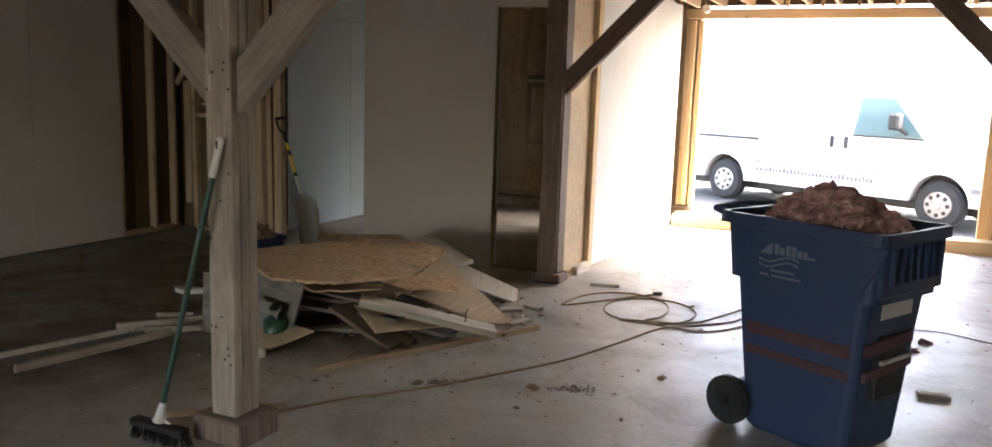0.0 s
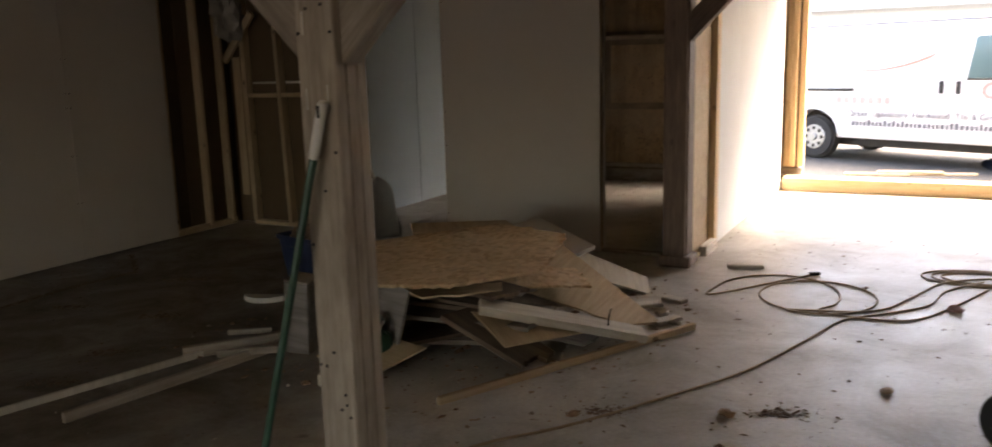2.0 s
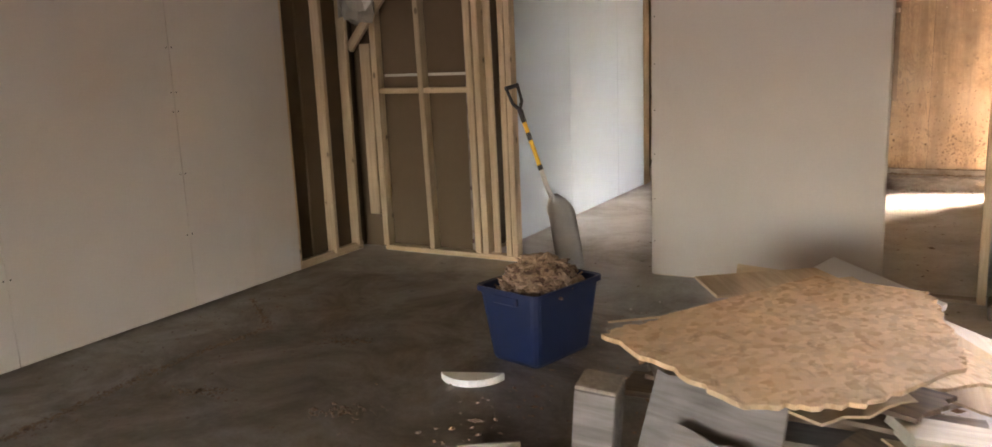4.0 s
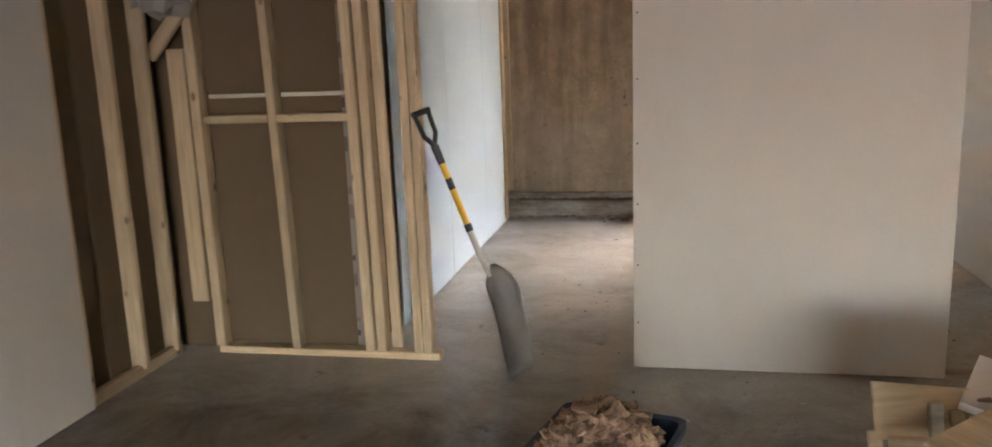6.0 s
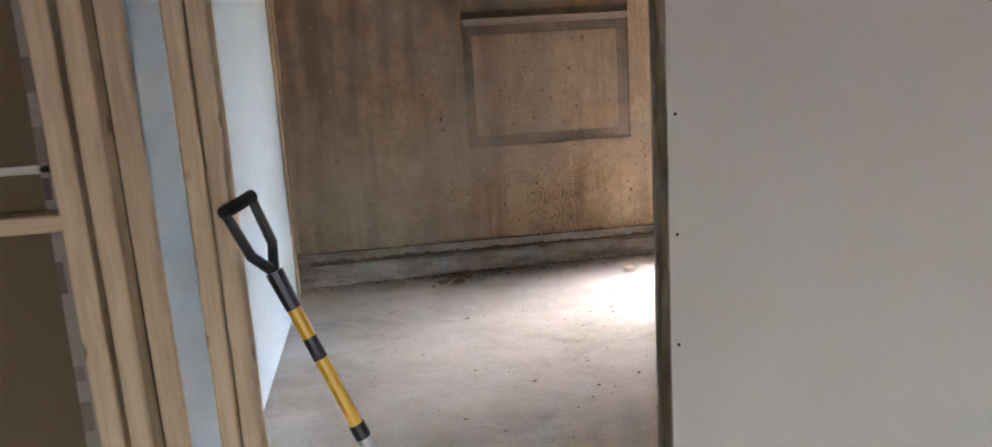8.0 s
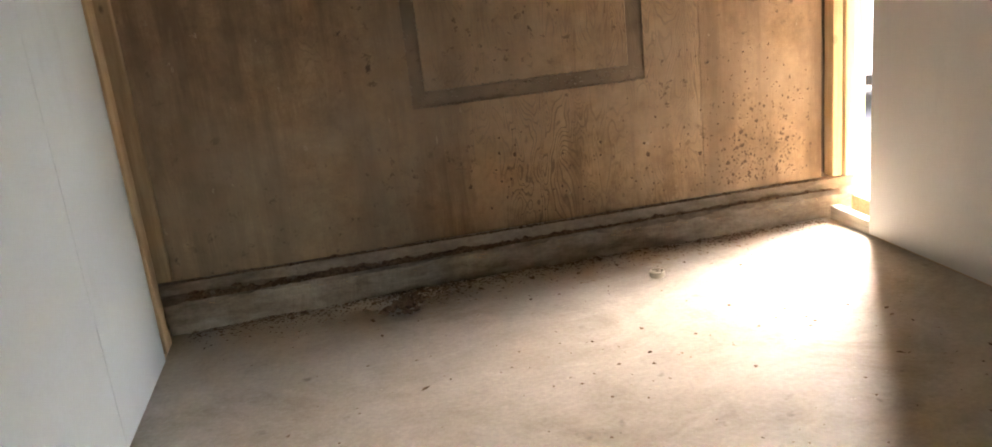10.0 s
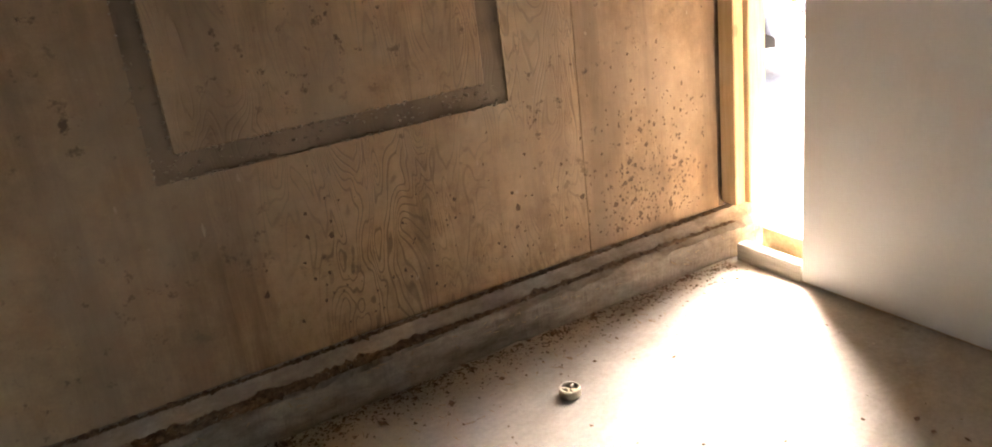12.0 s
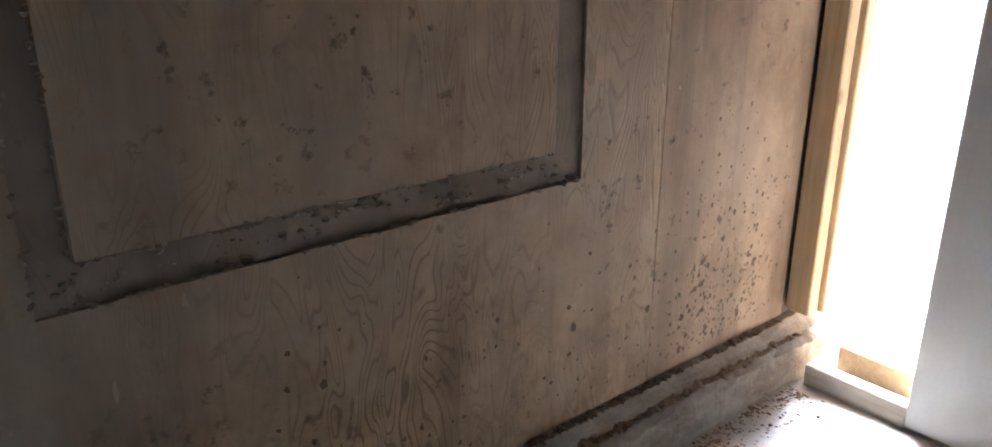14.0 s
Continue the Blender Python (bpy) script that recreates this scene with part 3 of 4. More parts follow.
for k in range(7):
    z, h = rnd.uniform(1.2, 2.0), rnd.uniform(0.03, 0.09)
    x = rnd.choice((-0.045, 0.03, 0.04))
    part("paint_chip", box(x - 0.004, x + 0.004, -0.0862, -0.0845, z, z + h), WHITEWOOD, post)
beam = tagged(new("timber_beam"), "heavy timber beam carried by the posts", "beam")
beam.location = (-7.4, 2.955, 2.72)
stick("beam_log", (0, 0, 0.1), (8.85, 0, 0.1), 0.13, 0.16, TIMBER, beam)

# same wood as the first post; backlit shade is put into the darker colour
dp = thing("timber_post", pose(-2.695, 6.995, 0), "timber post with a knee brace beside the doorway, shade put into its colour", "post")
part("base_block", box(-0.12, 0.13, -0.12, 0.11, 0, 0.09, 0.012), DARKTIMBER, dp, "dark base block")
stick("upright", (0, 0, 0.09), (0, 0, 2.72), 0.19, 0.17, DARKTIMBER, dp)
stick("splice", (0.0, -0.1, 0.09), (0.0, -0.1, 2.30), 0.17, 0.03, DARKTIMBER, dp)
brace(dp, 0.02, 1.72, -0.02, 1, 1.03, DARKTIMBER)
dp2 = thing("timber_post", pose(1.03, 6.995, 0), "timber post with a knee brace by the east wall, shade put into its colour", "post")
part("base_block", box(-0.12, 0.12, -0.12, 0.12, 0, 0.09, 0.012), DARKTIMBER, dp2)
stick("upright", (0, 0, 0.09), (0, 0, 2.72), 0.19, 0.17, DARKTIMBER, dp2)
brace(dp2, -0.02, 1.72, -0.02, -1, 1.03, DARKTIMBER)
beam2 = tagged(new("timber_beam"), "timber beam carried by the rear posts, shade put into its colour", "beam")
beam2.location = (-2.85, 6.98, 2.72)
stick("beam_log", (0, 0, 0.1), (4.3, 0, 0.1), 0.13, 0.18, DARKTIMBER, beam2)

lamp = thing("light_bulb", pose(-2.07, 10.0, 2.71), "bare bulb hanging from the joists, unlit", "bulb")
part("bulb", lump(0.045, random.Random(1), 1.2, 0.0, 2), BULB, lamp, smooth=True)
part("socket", tube([(0, 0, 0.04), (0, 0, 0.10)], 0.022, 10), BLACK, lamp)
part("wire", tube([(0, 0, 0.10), (0, 0, 0.34)], 0.005, 6), BLACK, lamp)


# ---- wheeled cart ----
def cart():
    """Local x runs from the back (wheels) to the front, y across."""
    root = thing("wheeled_bin", pose(-0.19, 4.48, 0, 0, 0, -27), "dark blue wheeled plastic bin heaped with pink insulation", "bin")
    H, L, W = 1.14, 0.86, 0.62

    def ring(bm, z, l0, l1, w, r=0.05):
        pts = []
        for sx, sy, a0 in ((1, 1, 0), (-1, 1, 90), (-1, -1, 180), (1, -1, 270)):
            cx, cy = (l1 - r if sx > 0 else l0 + r), sy * (w / 2 - r)
            for k in range(4):
                a = radians(a0 + 30 * k)
                pts.append(bm.verts.new((cx + r * math.cos(a), cy + r * math.sin(a), z)))
        return pts

    bm = bmesh.new()
    levels = [(0.0, -0.24, 0.29, 0.46), (0.03, -0.27, 0.31, 0.49), (0.80, -0.36, 0.37, 0.56), (0.805, -0.39, 0.41, 0.61), (1.08, -0.42, 0.43, 0.63), (1.085, -0.45, 0.455, 0.67), (H, -0.45, 0.455, 0.67), (H, -0.42, 0.43, 0.63), (0.98, -0.40, 0.41, 0.60)]
    rings = [ring(bm, *lv) for lv in levels]
    for a, b in zip(rings, rings[1:]):
        for k in range(len(a)):
            bm.faces.new((a[k], a[(k + 1) % len(a)], b[(k + 1) % len(a)], b[k]))
    bm.faces.new(rings[0][::-1])
    bm.faces.new(rings[-1])
    bmesh.ops.recalc_face_normals(bm, faces=bm.faces)
    body = part("body", bm, BLUE, root)
    part("back_handle", tube([(-0.42, -0.25, H - 0.03), (-0.54, -0.24, H - 0.01), (-0.55, 0.0, H), (-0.54, 0.24, H - 0.01), (-0.42, 0.25, H - 0.03)], 0.022, 8), BLUE, root)
    for y in (-0.2, 0.2):
        part("hinge_arm", box(-0.53, -0.42, y - 0.02, y + 0.02, H - 0.08, H - 0.01, 0.006), BLUE, root)
    # ribs under the front rim
    for k in range(7):
        y = -0.22 + 0.44 * k / 6
        part("rib", box(0.40, 0.452, y - 0.012, y + 0.012, 0.90, 1.07, 0.004), BLUE, root)
    part("front_panel", box(0.405, 0.432, -0.29, 0.29, 0.84, 1.08, 0.006), BLUE, root)
    part("gusset", slab([(0, 0), (0.12, 0), (0.0, -0.24)], 0.02), BLUE, root, m=Matrix.Translation((0.345, -0.312, 1.075)) @ pose(0, 0, 0, 90, 0, 0))
    part("paper_label", box(0.412, 0.416, -0.22, 0.06, 0.73, 0.80), LABEL, root, "blank off-white label", m=pose(-0.005, 0, 0, 0, 0, 0))
    bar = part("lift_recess", box(0.33, 0.372, -0.13, 0.13, 0.30, 0.62, 0.01), BLACK, root, "dark lift recess")
    part("lift_bar", tube([(0.385, -0.13, 0.50), (0.385, 0.13, 0.50)], 0.012, 8), STEEL, root, "steel lift bar")
    # tape round the body
    for z0, z1 in ((0.52, 0.58), (0.41, 0.455)):
        for sgn in (-1,):
            wy = 0.49 + (0.56 - 0.49) * (z0 - 0.03) / 0.77
            part("tape", box(-0.27, 0.30, -wy / 2 - 0.009, -wy / 2 + 0.006, z0, z1, 0.002), RED, root, "torn red tape")
    for z0, z1 in ((0.55, 0.61), (0.43, 0.48)):
        part("tape", box(0.352, 0.374, -0.215, 0.215, z0, z1, 0.002), RED, root, "torn red tape", m=pose(0, 0, 0, 3, 0, 0))
    # faded print on the side
    side_y = -0.3145
    part("print_mark", slab([(0, 0), (0.07, 0.0), (0.07, 0.06), (0.05, 0.045)], 0.002), PRINT, root, "faded grey printed mark", m=pose(-0.20, side_y, 0.955, 90))
    for k in range(6):
        part("print_mark", box(0, 0.024, -0.002, 0, 0, 0.036 + (0.016 if k in (0, 2, 3) else 0.0)), PRINT, root, m=pose(-0.115 + 0.032 * k, side_y, 0.96))
    for k in range(2):
        wave = [(-0.20 + 0.022 * q, side_y + 0.001, 0.935 - 0.026 * k - 0.018 * math.sin(q * 0.55 + 0.4)) for q in range(11)]
        part("print_mark", tube(wave, 0.0045, 5), PRINT, root)
    for x, z, w in ((-0.13, 0.872, 0.13), (-0.19, 0.845, 0.05), (-0.12, 0.845, 0.16), (0.06, 0.962, 0.05)):
        part("print_mark", box(0, w, -0.002, 0, 0, 0.010), PRINT, root, m=pose(x, side_y, z))
    # wheels on an axle at the back
    part("axle", tube([(-0.30, -0.33, 0.13), (-0.30, 0.33, 0.13)], 0.012, 8), STEEL, root)
    for y in (-0.30, 0.30):
        bm = bmesh.new()
        bmesh.ops.create_cone(bm, cap_ends=True, segments=28, radius1=0.13, radius2=0.13, depth=0.07)
        bmesh.ops.bevel(bm, geom=[e for e in bm.edges if abs(e.verts[0].co.z - e.verts[1].co.z) < 1e-5], offset=0.015, segments=2, affect="EDGES")
        wheel = part("wheel", bm, RUBBER, root, "black rubber wheel", m=pose(-0.33, y, 0.131, 90))
        for k in range(5):
            a = 2 * math.pi * k / 5
            sp = box(0.035, 0.085, -0.018, 0.018, 0.035, 0.04)
            part("hub_spoke", sp, BLACK, wheel, m=Matrix.Rotation(a, 4, "Z") if y < 0 else Matrix.Rotation(math.pi, 4, "X") @ Matrix.Rotation(a, 4, "Z"))
        hub = bmesh.new()
        bmesh.ops.create_cone(hub, cap_ends=True, segments=14, radius1=0.03, radius2=0.026, depth=0.09)
        part("hub", hub, BLACK, wheel)
    # arch of the wheel well
    part("wheel_guard", box(-0.34, -0.20, -0.265, 0.265, 0.10, 0.24, 0.02), BLUE, root)
    return root


cart()
rnd = random.Random(11)
bm = bmesh.new()
for k in range(95):
    a, q = rnd.uniform(0, 6.28), math.sqrt(rnd.random())
    x, y = 0.34 * q * math.cos(a), 0.215 * q * math.sin(a)
    z = 1.05 + 0.15 * (1 - q * q) + rnd.uniform(-0.02, 0.05)
    lump(rnd.uniform(0.035, 0.075), rnd, 0.85, 0.75, 3, bm, (x, y, z))
wool = finish("insulation_heap", bm, PINK, m=pose(-0.19, 4.48, 0, 0, 0, -27))
tagged(wool, "heap of torn pink mineral wool insulation filling the bin", "insulation", kind="stuff")


# ---- blue tub of rubble ----
def tub():
    root = thing("storage_tub", pose(-4.90, 5.47, 0, 0, 0, -14) @ Matrix.Diagonal((1.02, 0.98, 1.0, 1)), "blue plastic storage tub filled with rubble", "tub")
    bm = bmesh.new()
    lv = [(0.0, 0.30, 0.44), (0.02, 0.32, 0.46), (0.37, 0.39, 0.54), (0.375, 0.42, 0.57), (0.405, 0.42, 0.57), (0.40, 0.38, 0.53), (0.30, 0.36, 0.51)]
    rings = []
    for z, w, l in lv:
        pts = []
        for sx, sy, a0 in ((1, 1, 0), (-1, 1, 90), (-1, -1, 180), (1, -1, 270)):
            for k in range(4):
                a = radians(a0 + 30 * k)
                pts.append(bm.verts.new((sx * (w / 2 - 0.04) + 0.04 * math.cos(a), sy * (l / 2 - 0.04) + 0.04 * math.sin(a), z)))
        rings.append(pts)
    for a, b in zip(rings, rings[1:]):
        for k in range(16):
            bm.faces.new((a[k], a[(k + 1) % 16], b[(k + 1) % 16], b[k]))
    bm.faces.new(rings[0][::-1])
    bm.faces.new(rings[-1])
    bmesh.ops.recalc_face_normals(bm, faces=bm.faces)
    part("body", bm, TUBBLUE, root)
    for s in (-1, 1):
        part("handle", box(-0.08, 0.08, s * 0.275 - 0.012, s * 0.275 + 0.012, 0.33, 0.38, 0.006), TUBBLUE, root)


tub()
rnd = random.Random(21)
bm = bmesh.new()
lump(0.16, rnd, 0.85, 0.2, 3, bm, (0, 0.05, 0.36))
lump(0.16, rnd, 0.85, 0.2, 3, bm, (0, -0.06, 0.36))
for k in range(430):
    a, q = rnd.uniform(0, 6.28), math.sqrt(rnd.random())
    x, y = 0.18 * q * math.cos(a), 0.25 * q * math.sin(a)
    z = 0.37 + 0.15 * (1 - q * q) + rnd.uniform(-0.015, 0.02)
    if k % 5:
        lump(rnd.uniform(0.010, 0.036), rnd, 0.6, 0.9, 1, bm, (x, y, z))
    else:
        n0 = len(bm.verts)
        box(-0.04, 0.04, -0.012, 0.012, -0.004, 0.004, bm=bm)
        bm.verts.ensure_lookup_table()
        mm = Matrix.Translation((x, y, z)) @ Euler((rnd.uniform(-0.6, 0.6), rnd.uniform(-0.6, 0.6), rnd.uniform(0, 6))).to_matrix().to_4x4()
        for v in bm.verts[n0:]:
            v.co = mm @ v.co
tagged(finish("rubble_heap", bm, DEBRIS, m=pose(-4.90, 5.47, 0, 0, 0, -14) @ Matrix.Diagonal((1.02, 0.98, 1.0, 1))), "heap of broken wood and plaster rubble in the tub", "rubble", kind="stuff")


# ---- scoop shovel ----
def shovel():
    top, neck, tip = Vector((-5.925, 7.145, 1.335)), Vector((-5.615, 7.10, 0.55)), Vector((-5.44, 7.03, 0.01))
    root = thing("scoop_shovel", Matrix.Translation((-5.5, 7.05, 0)), "worn aluminium scoop shovel with a yellow handle leaning on a stud", "shovel")
    o = Vector((-5.5, 7.05, 0))
    d = (neck - top).normalized()
    g0 = top + d * 0.22
    coll = top + d * 0.63
    part("shaft", tube([g0 - o, coll - o], 0.017, 10), YELLOW, root, "yellow fibreglass shaft")
    part("band", tube([top + d * 0.36 - o, top + d * 0.42 - o], 0.0178, 10), BLACK, root, "black printed band")
    part("collar", tube([coll - d * 0.02 - o, coll + d * 0.02 - o], 0.02, 10), BLACK, root)
    part("socket", tube([coll - o, neck - d * 0.06 - o, neck - o + Vector((0.012, -0.01, 0.0)), neck - o + Vector((0.03, -0.02, -0.05))], [0.017, 0.018, 0.02, 0.014], 10), STEEL, root)
    w = (d.cross(Vector((0, 1, 0))).normalized() * 0.55 + Vector((0, 0.83, 0))).normalized()
    grip = part("grip", tube([g0 + d * 0.06 - o, g0 - d * 0.04 - o], [0.019, 0.022], 10), BLACK, root, "black plastic D grip")
    for s in (-1, 1):
        part("grip_arm", tube([g0 - d * 0.04 - o, g0 - d * 0.10 + w * 0.04 * s - o, top + d * 0.01 + w * 0.048 * s - o], [0.014, 0.013, 0.012], 8), BLACK, root)
    part("grip_bar", tube([top - w * 0.055 - o, top + w * 0.055 - o], 0.016, 10), BLACK, root)
    # dished blade
    ax = (tip - neck)
    ln = ax.length
    ax.normalize()
    face = Vector((0.95, -0.4, 0.3))
    face = (face - ax * face.dot(ax)).normalized()
    wd = ax.cross(face).normalized()
    bm = bmesh.new()
    nu, nv = 12, 14
    grid = []
    for j in range(nv + 1):
        v = j / nv
        half = 0.128 * math.sin(min(1.0, 0.12 + v / 0.26) * math.pi / 2) if v < 0.26 else 0.128
        row = []
        for i in range(nu + 1):
            u = -1 + 2 * i / nu
            dish = 0.095 * (abs(u) ** 2.2) * (1 - 0.7 * v) * min(1.0, 0.2 + 3 * v) + 0.03 * max(0, 0.18 - v) / 0.18
            row.append(bm.verts.new(neck + ax * ln * v + wd * half * u + face * dish - o))
        grid.append(row)
    for j in range(nv):
        for i in range(nu):
            bm.faces.new((grid[j][i], grid[j][i + 1], grid[j + 1][i + 1], grid[j + 1][i]))
    bmesh.ops.solidify(bm, geom=bm.faces[:], thickness=0.004)
    part("blade", bm, STEEL, root, "scuffed grey aluminium scoop", smooth=True)


shovel()


# ---- broom against the post ----
def broom():
    o = Vector((-3.0, 2.72, 0))
    root = thing("push_broom", Matrix.Translation(o), "green-handled broom leaning against the timber post", "broom")
    a, b = Vector((-3.0, 2.72, 0.10)), Vector((-2.695, 2.845, 1.47))
    d = (b - a).normalized()
    part("handle", tube([a - o, b - d * 0.17 - o], 0.014, 10), GREEN, root, "green metal handle")
    part("grip", tube([b - d * 0.19 - o, b - d * 0.17 - o, b - d * 0.01 - o, b - o], [0.016, 0.018, 0.018, 0.010], 10), WHITEPL, root, "white plastic grip with a hanging hole")
    part("hang_hole", box(-0.006, 0.006, -0.0195, -0.016, -0.02, 0.02, 0.002), BLACK, root, m=Matrix.Translation(b - d * 0.035 - o))
    part("socket", tube([a + d * 0.1 - o, a - o], [0.017, 0.03], 10), WHITEPL, root)
    for s in (-1, 1):
        part("brace_arm", tube([a + d * 0.02 - o, a - o + Vector((0.10 * s, 0.02, -0.03))], 0.008, 6), WHITEPL, root)
    part("head", box(-0.17, 0.17, -0.03, 0.03, 0.055, 0.095, 0.008), BLACK, root)
    bm = bmesh.new()
    rnd = random.Random(2)
    for k in range(220):
        x, y = rnd.uniform(-0.165, 0.165), rnd.uniform(-0.026, 0.026)
        tube([(x, y, 0.06), (x * 1.08 + rnd.uniform(-0.008, 0.008), y * 1.5, 0.0)], 0.0022, 3, bm, cap=False)
    tagged(part("bristles", bm, BLACK, root), kind="stuff")


broom()


# ---- scrap pile ----
def sheet(name, corners, thick, mat, m, label, category, rnd, torn=(), amp=0.02, steps=9, group=""):
    """A loose board with its outline in its own plane."""
    ob = finish(name, slab(ragged(corners, rnd, steps, amp, torn), thick), mat, m=m)
    return tagged(ob, label, category, group)


def plane(p, q, r):
    """The pose at p, x towards q, with r in the plane."""
    p, q, r = Vector(p), Vector(q), Vector(r)
    x = (q - p).normalized()
    z = x.cross(r - p).normalized()
    y = z.cross(x)
    return Matrix.Translation(p) @ Matrix((x, y, z)).transposed().to_4x4()


def lying(name, corners, thick, mat, label, rnd, torn=(), amp=0.02, steps=9):
    """A loose board through its first, second and last corner; the corners are places in the room."""
    m = plane(corners[0], corners[1], corners[-1])
    back = m.inverted()
    flat = [(back @ Vector(c)).to_2d() for c in corners]
    return sheet(name, [tuple(c) for c in flat], thick, mat, m, label, "board", rnd, torn, amp, steps)


rnd = random.Random(33)
# layers under the big sheet
for k in range(12):
    lz = 0.004 + 0.027 * k
    ln, wd = rnd.uniform(0.7, 1.15), rnd.uniform(0.22, 0.5)
    mat, what = ((TIMBER, "weathered"), (DARKBOARD, "dark stained"), (GREYBOARD, "dirty grey"), (DARKBOARD, "dark brown"))[k % 4]
    cx, cy = -3.50 + rnd.uniform(-0.15, 0.15), 4.92 + rnd.uniform(-0.18, 0.2)
    c = [(-ln / 2, -wd / 2), (ln / 2, -wd / 2), (ln / 2, wd / 2), (-ln / 2, wd / 2)]
    sheet("scrap_board", c, rnd.choice((0.024, 0.018, 0.026)), mat, pose(cx, cy, lz, rnd.uniform(-1.5, 1.5), rnd.uniform(-1, 2), rnd.uniform(-25, 60)),
          "%s scrap board in the demolition pile" % what, "board", rnd, (1,), 0.02, group="boards of the scrap pile")
# the big torn sheet on top, with a torn-off piece beside it
lying("osb_sheet", [(-4.12, 4.42, 0.52), (-3.53, 4.17, 0.44), (-3.20, 4.40, 0.385), (-2.93, 4.90, 0.33), (-2.98, 5.25, 0.34), (-3.09, 5.70, 0.37), (-3.55, 5.62, 0.44), (-3.95, 4.80, 0.515)], 0.018, OSB, "torn sheet of flaky strand board on top of the pile", rnd, (0, 1, 2, 3, 4, 7), 0.02, 15)
lying("osb_sheet", [(-3.05, 4.90, 0.305), (-2.74, 5.28, 0.235), (-2.93, 5.50, 0.285), (-3.22, 5.25, 0.34)], 0.014, OSB, "small torn piece of strand board", rnd, (0, 1, 2), 0.016, 10)
# plywood sliding down to the floor
lying("plywood_sheet", [(-3.29, 5.90, 0.40), (-3.25, 4.98, 0.30), (-2.52, 5.22, 0.03), (-2.37, 5.45, 0.014)], 0.010, PLY, "thin tan plywood sliding down the pile to the floor", rnd, (1,), 0.02)
lying("plywood_sheet", [(-3.32, 6.02, 0.34), (-3.12, 5.62, 0.25), (-2.62, 6.12, 0.02), (-2.75, 6.38, 0.03)], 0.010, PALEBOARD, "pale thin board sliding off the pile", rnd)
lying("plywood_sheet", [(-4.02, 5.30, 0.535), (-3.86, 5.08, 0.52), (-3.36, 5.62, 0.45), (-3.58, 5.82, 0.49)], 0.012, PLY, "thin tan plywood lying on the pile", rnd)
lying("plywood_sheet", [(-3.80, 5.45, 0.475), (-3.62, 5.30, 0.455), (-3.20, 5.66, 0.40), (-3.42, 5.90, 0.44)], 0.012, PLY, "thin tan plywood under another sheet", rnd)
lying("plywood_sheet", [(-3.16, 4.56, 0.24), (-2.85, 4.35, 0.145), (-2.61, 4.87, 0.10)], 0.008, PLY, "bent triangular plywood offcut", rnd)
lying("plywood_sheet", [(-3.83, 4.05, 0.06), (-3.41, 3.99, 0.04), (-3.28, 4.28, 0.11), (-3.60, 4.33, 0.12)], 0.008, PLY, "thin plywood offcut leaning on the pile", rnd)
lying("painted_plank", [(-3.06, 4.46, 0.265), (-2.33, 5.06, 0.012), (-2.43, 5.22, 0.012), (-3.16, 4.64, 0.265)], 0.045, PALEBOARD, "pale painted plank lying across the pile", rnd)
lying("dark_panel", [(-3.30, 4.46, 0.21), (-2.79, 4.41, 0.014), (-2.72, 4.66, 0.014), (-3.2, 4.75, 0.21)], 0.03, DARKBOARD, "dark stained panel sloping out of the pile", rnd, (1,), 0.03)
lying("dark_panel", [(-2.95, 4.72, 0.10), (-2.62, 4.86, 0.02), (-2.60, 5.02, 0.02), (-2.95, 4.95, 0.10)], 0.02, GREYBOARD, "splintered grey panel under the plank", rnd, (1,), 0.04)
lying("plywood_sheet", [(-3.32, 4.32, 0.36), (-2.98, 4.88, 0.30), (-3.1, 5.0, 0.31), (-3.5, 4.4, 0.37)], 0.01, PLY, "narrow torn plywood strip under the strand board", rnd, (0,), 0.02)
nail = thing("bent_nail", pose(-2.53, 4.99, 0.125), "rusty nail sticking out of a plank", "nail")
part("shank", tube([(0, 0, -0.03), (0.005, 0, 0.05), (0.015, 0.01, 0.085)], 0.0035, 6), RUBBER, nail)
# boxed column end and grey panels on the west side
col = thing("column_box", pose(-4.09, 4.26, 0.0, 4, 5, 8), "short boxed column end of dirty grey wood", "column")
for x0, x1, y0, y1 in ((-0.075, 0.075, -0.075, -0.055), (-0.075, 0.075, 0.055, 0.075), (-0.075, -0.055, -0.054, 0.054), (0.055, 0.075, -0.054, 0.054)):
    part("side_board", box(x0, x1, y0, y1, 0.0, 0.42, 0.004), GREYBOARD, col)
part("cap", box(-0.075, 0.075, -0.075, 0.075, 0.421, 0.435, 0.004), TIMBER, col)
lying("panel_scrap", [(-3.98, 4.36, 0.02), (-3.45, 4.24, 0.02), (-3.42, 4.42, 0.36), (-3.92, 4.50, 0.40)], 0.014, GREYBOARD, "grey dirty panel scrap leaning in the pile", rnd, (2,), 0.012)
lying("panel_scrap", [(-3.84, 4.20, 0.02), (-3.52, 4.12, 0.02), (-3.50, 4.24, 0.24), (-3.80, 4.32, 0.28)], 0.012, GREYBOARD, "small grey panel scrap in the pile", rnd, (1, 2), 0.01)
jug = thing("green_jug", pose(-3.55, 4.22, 0.0, 0, 0, 120) @ Matrix.Diagonal((0.75, 0.75, 0.7, 1)), "dark green plastic jug stuck in the pile", "jug")
part("body", tube([(0, 0, 0), (0, 0, 0.02), (0, 0, 0.24), (0.02, 0, 0.33), (0.05, 0, 0.38)], [0.09, 0.11, 0.11, 0.07, 0.03], 12), GREEN, jug, smooth=True)
part("handle", tube([(0.09, 0, 0.2), (0.15, 0, 0.24), (0.12, 0, 0.32), (0.05, 0, 0.36)], 0.015, 8), GREEN, jug)
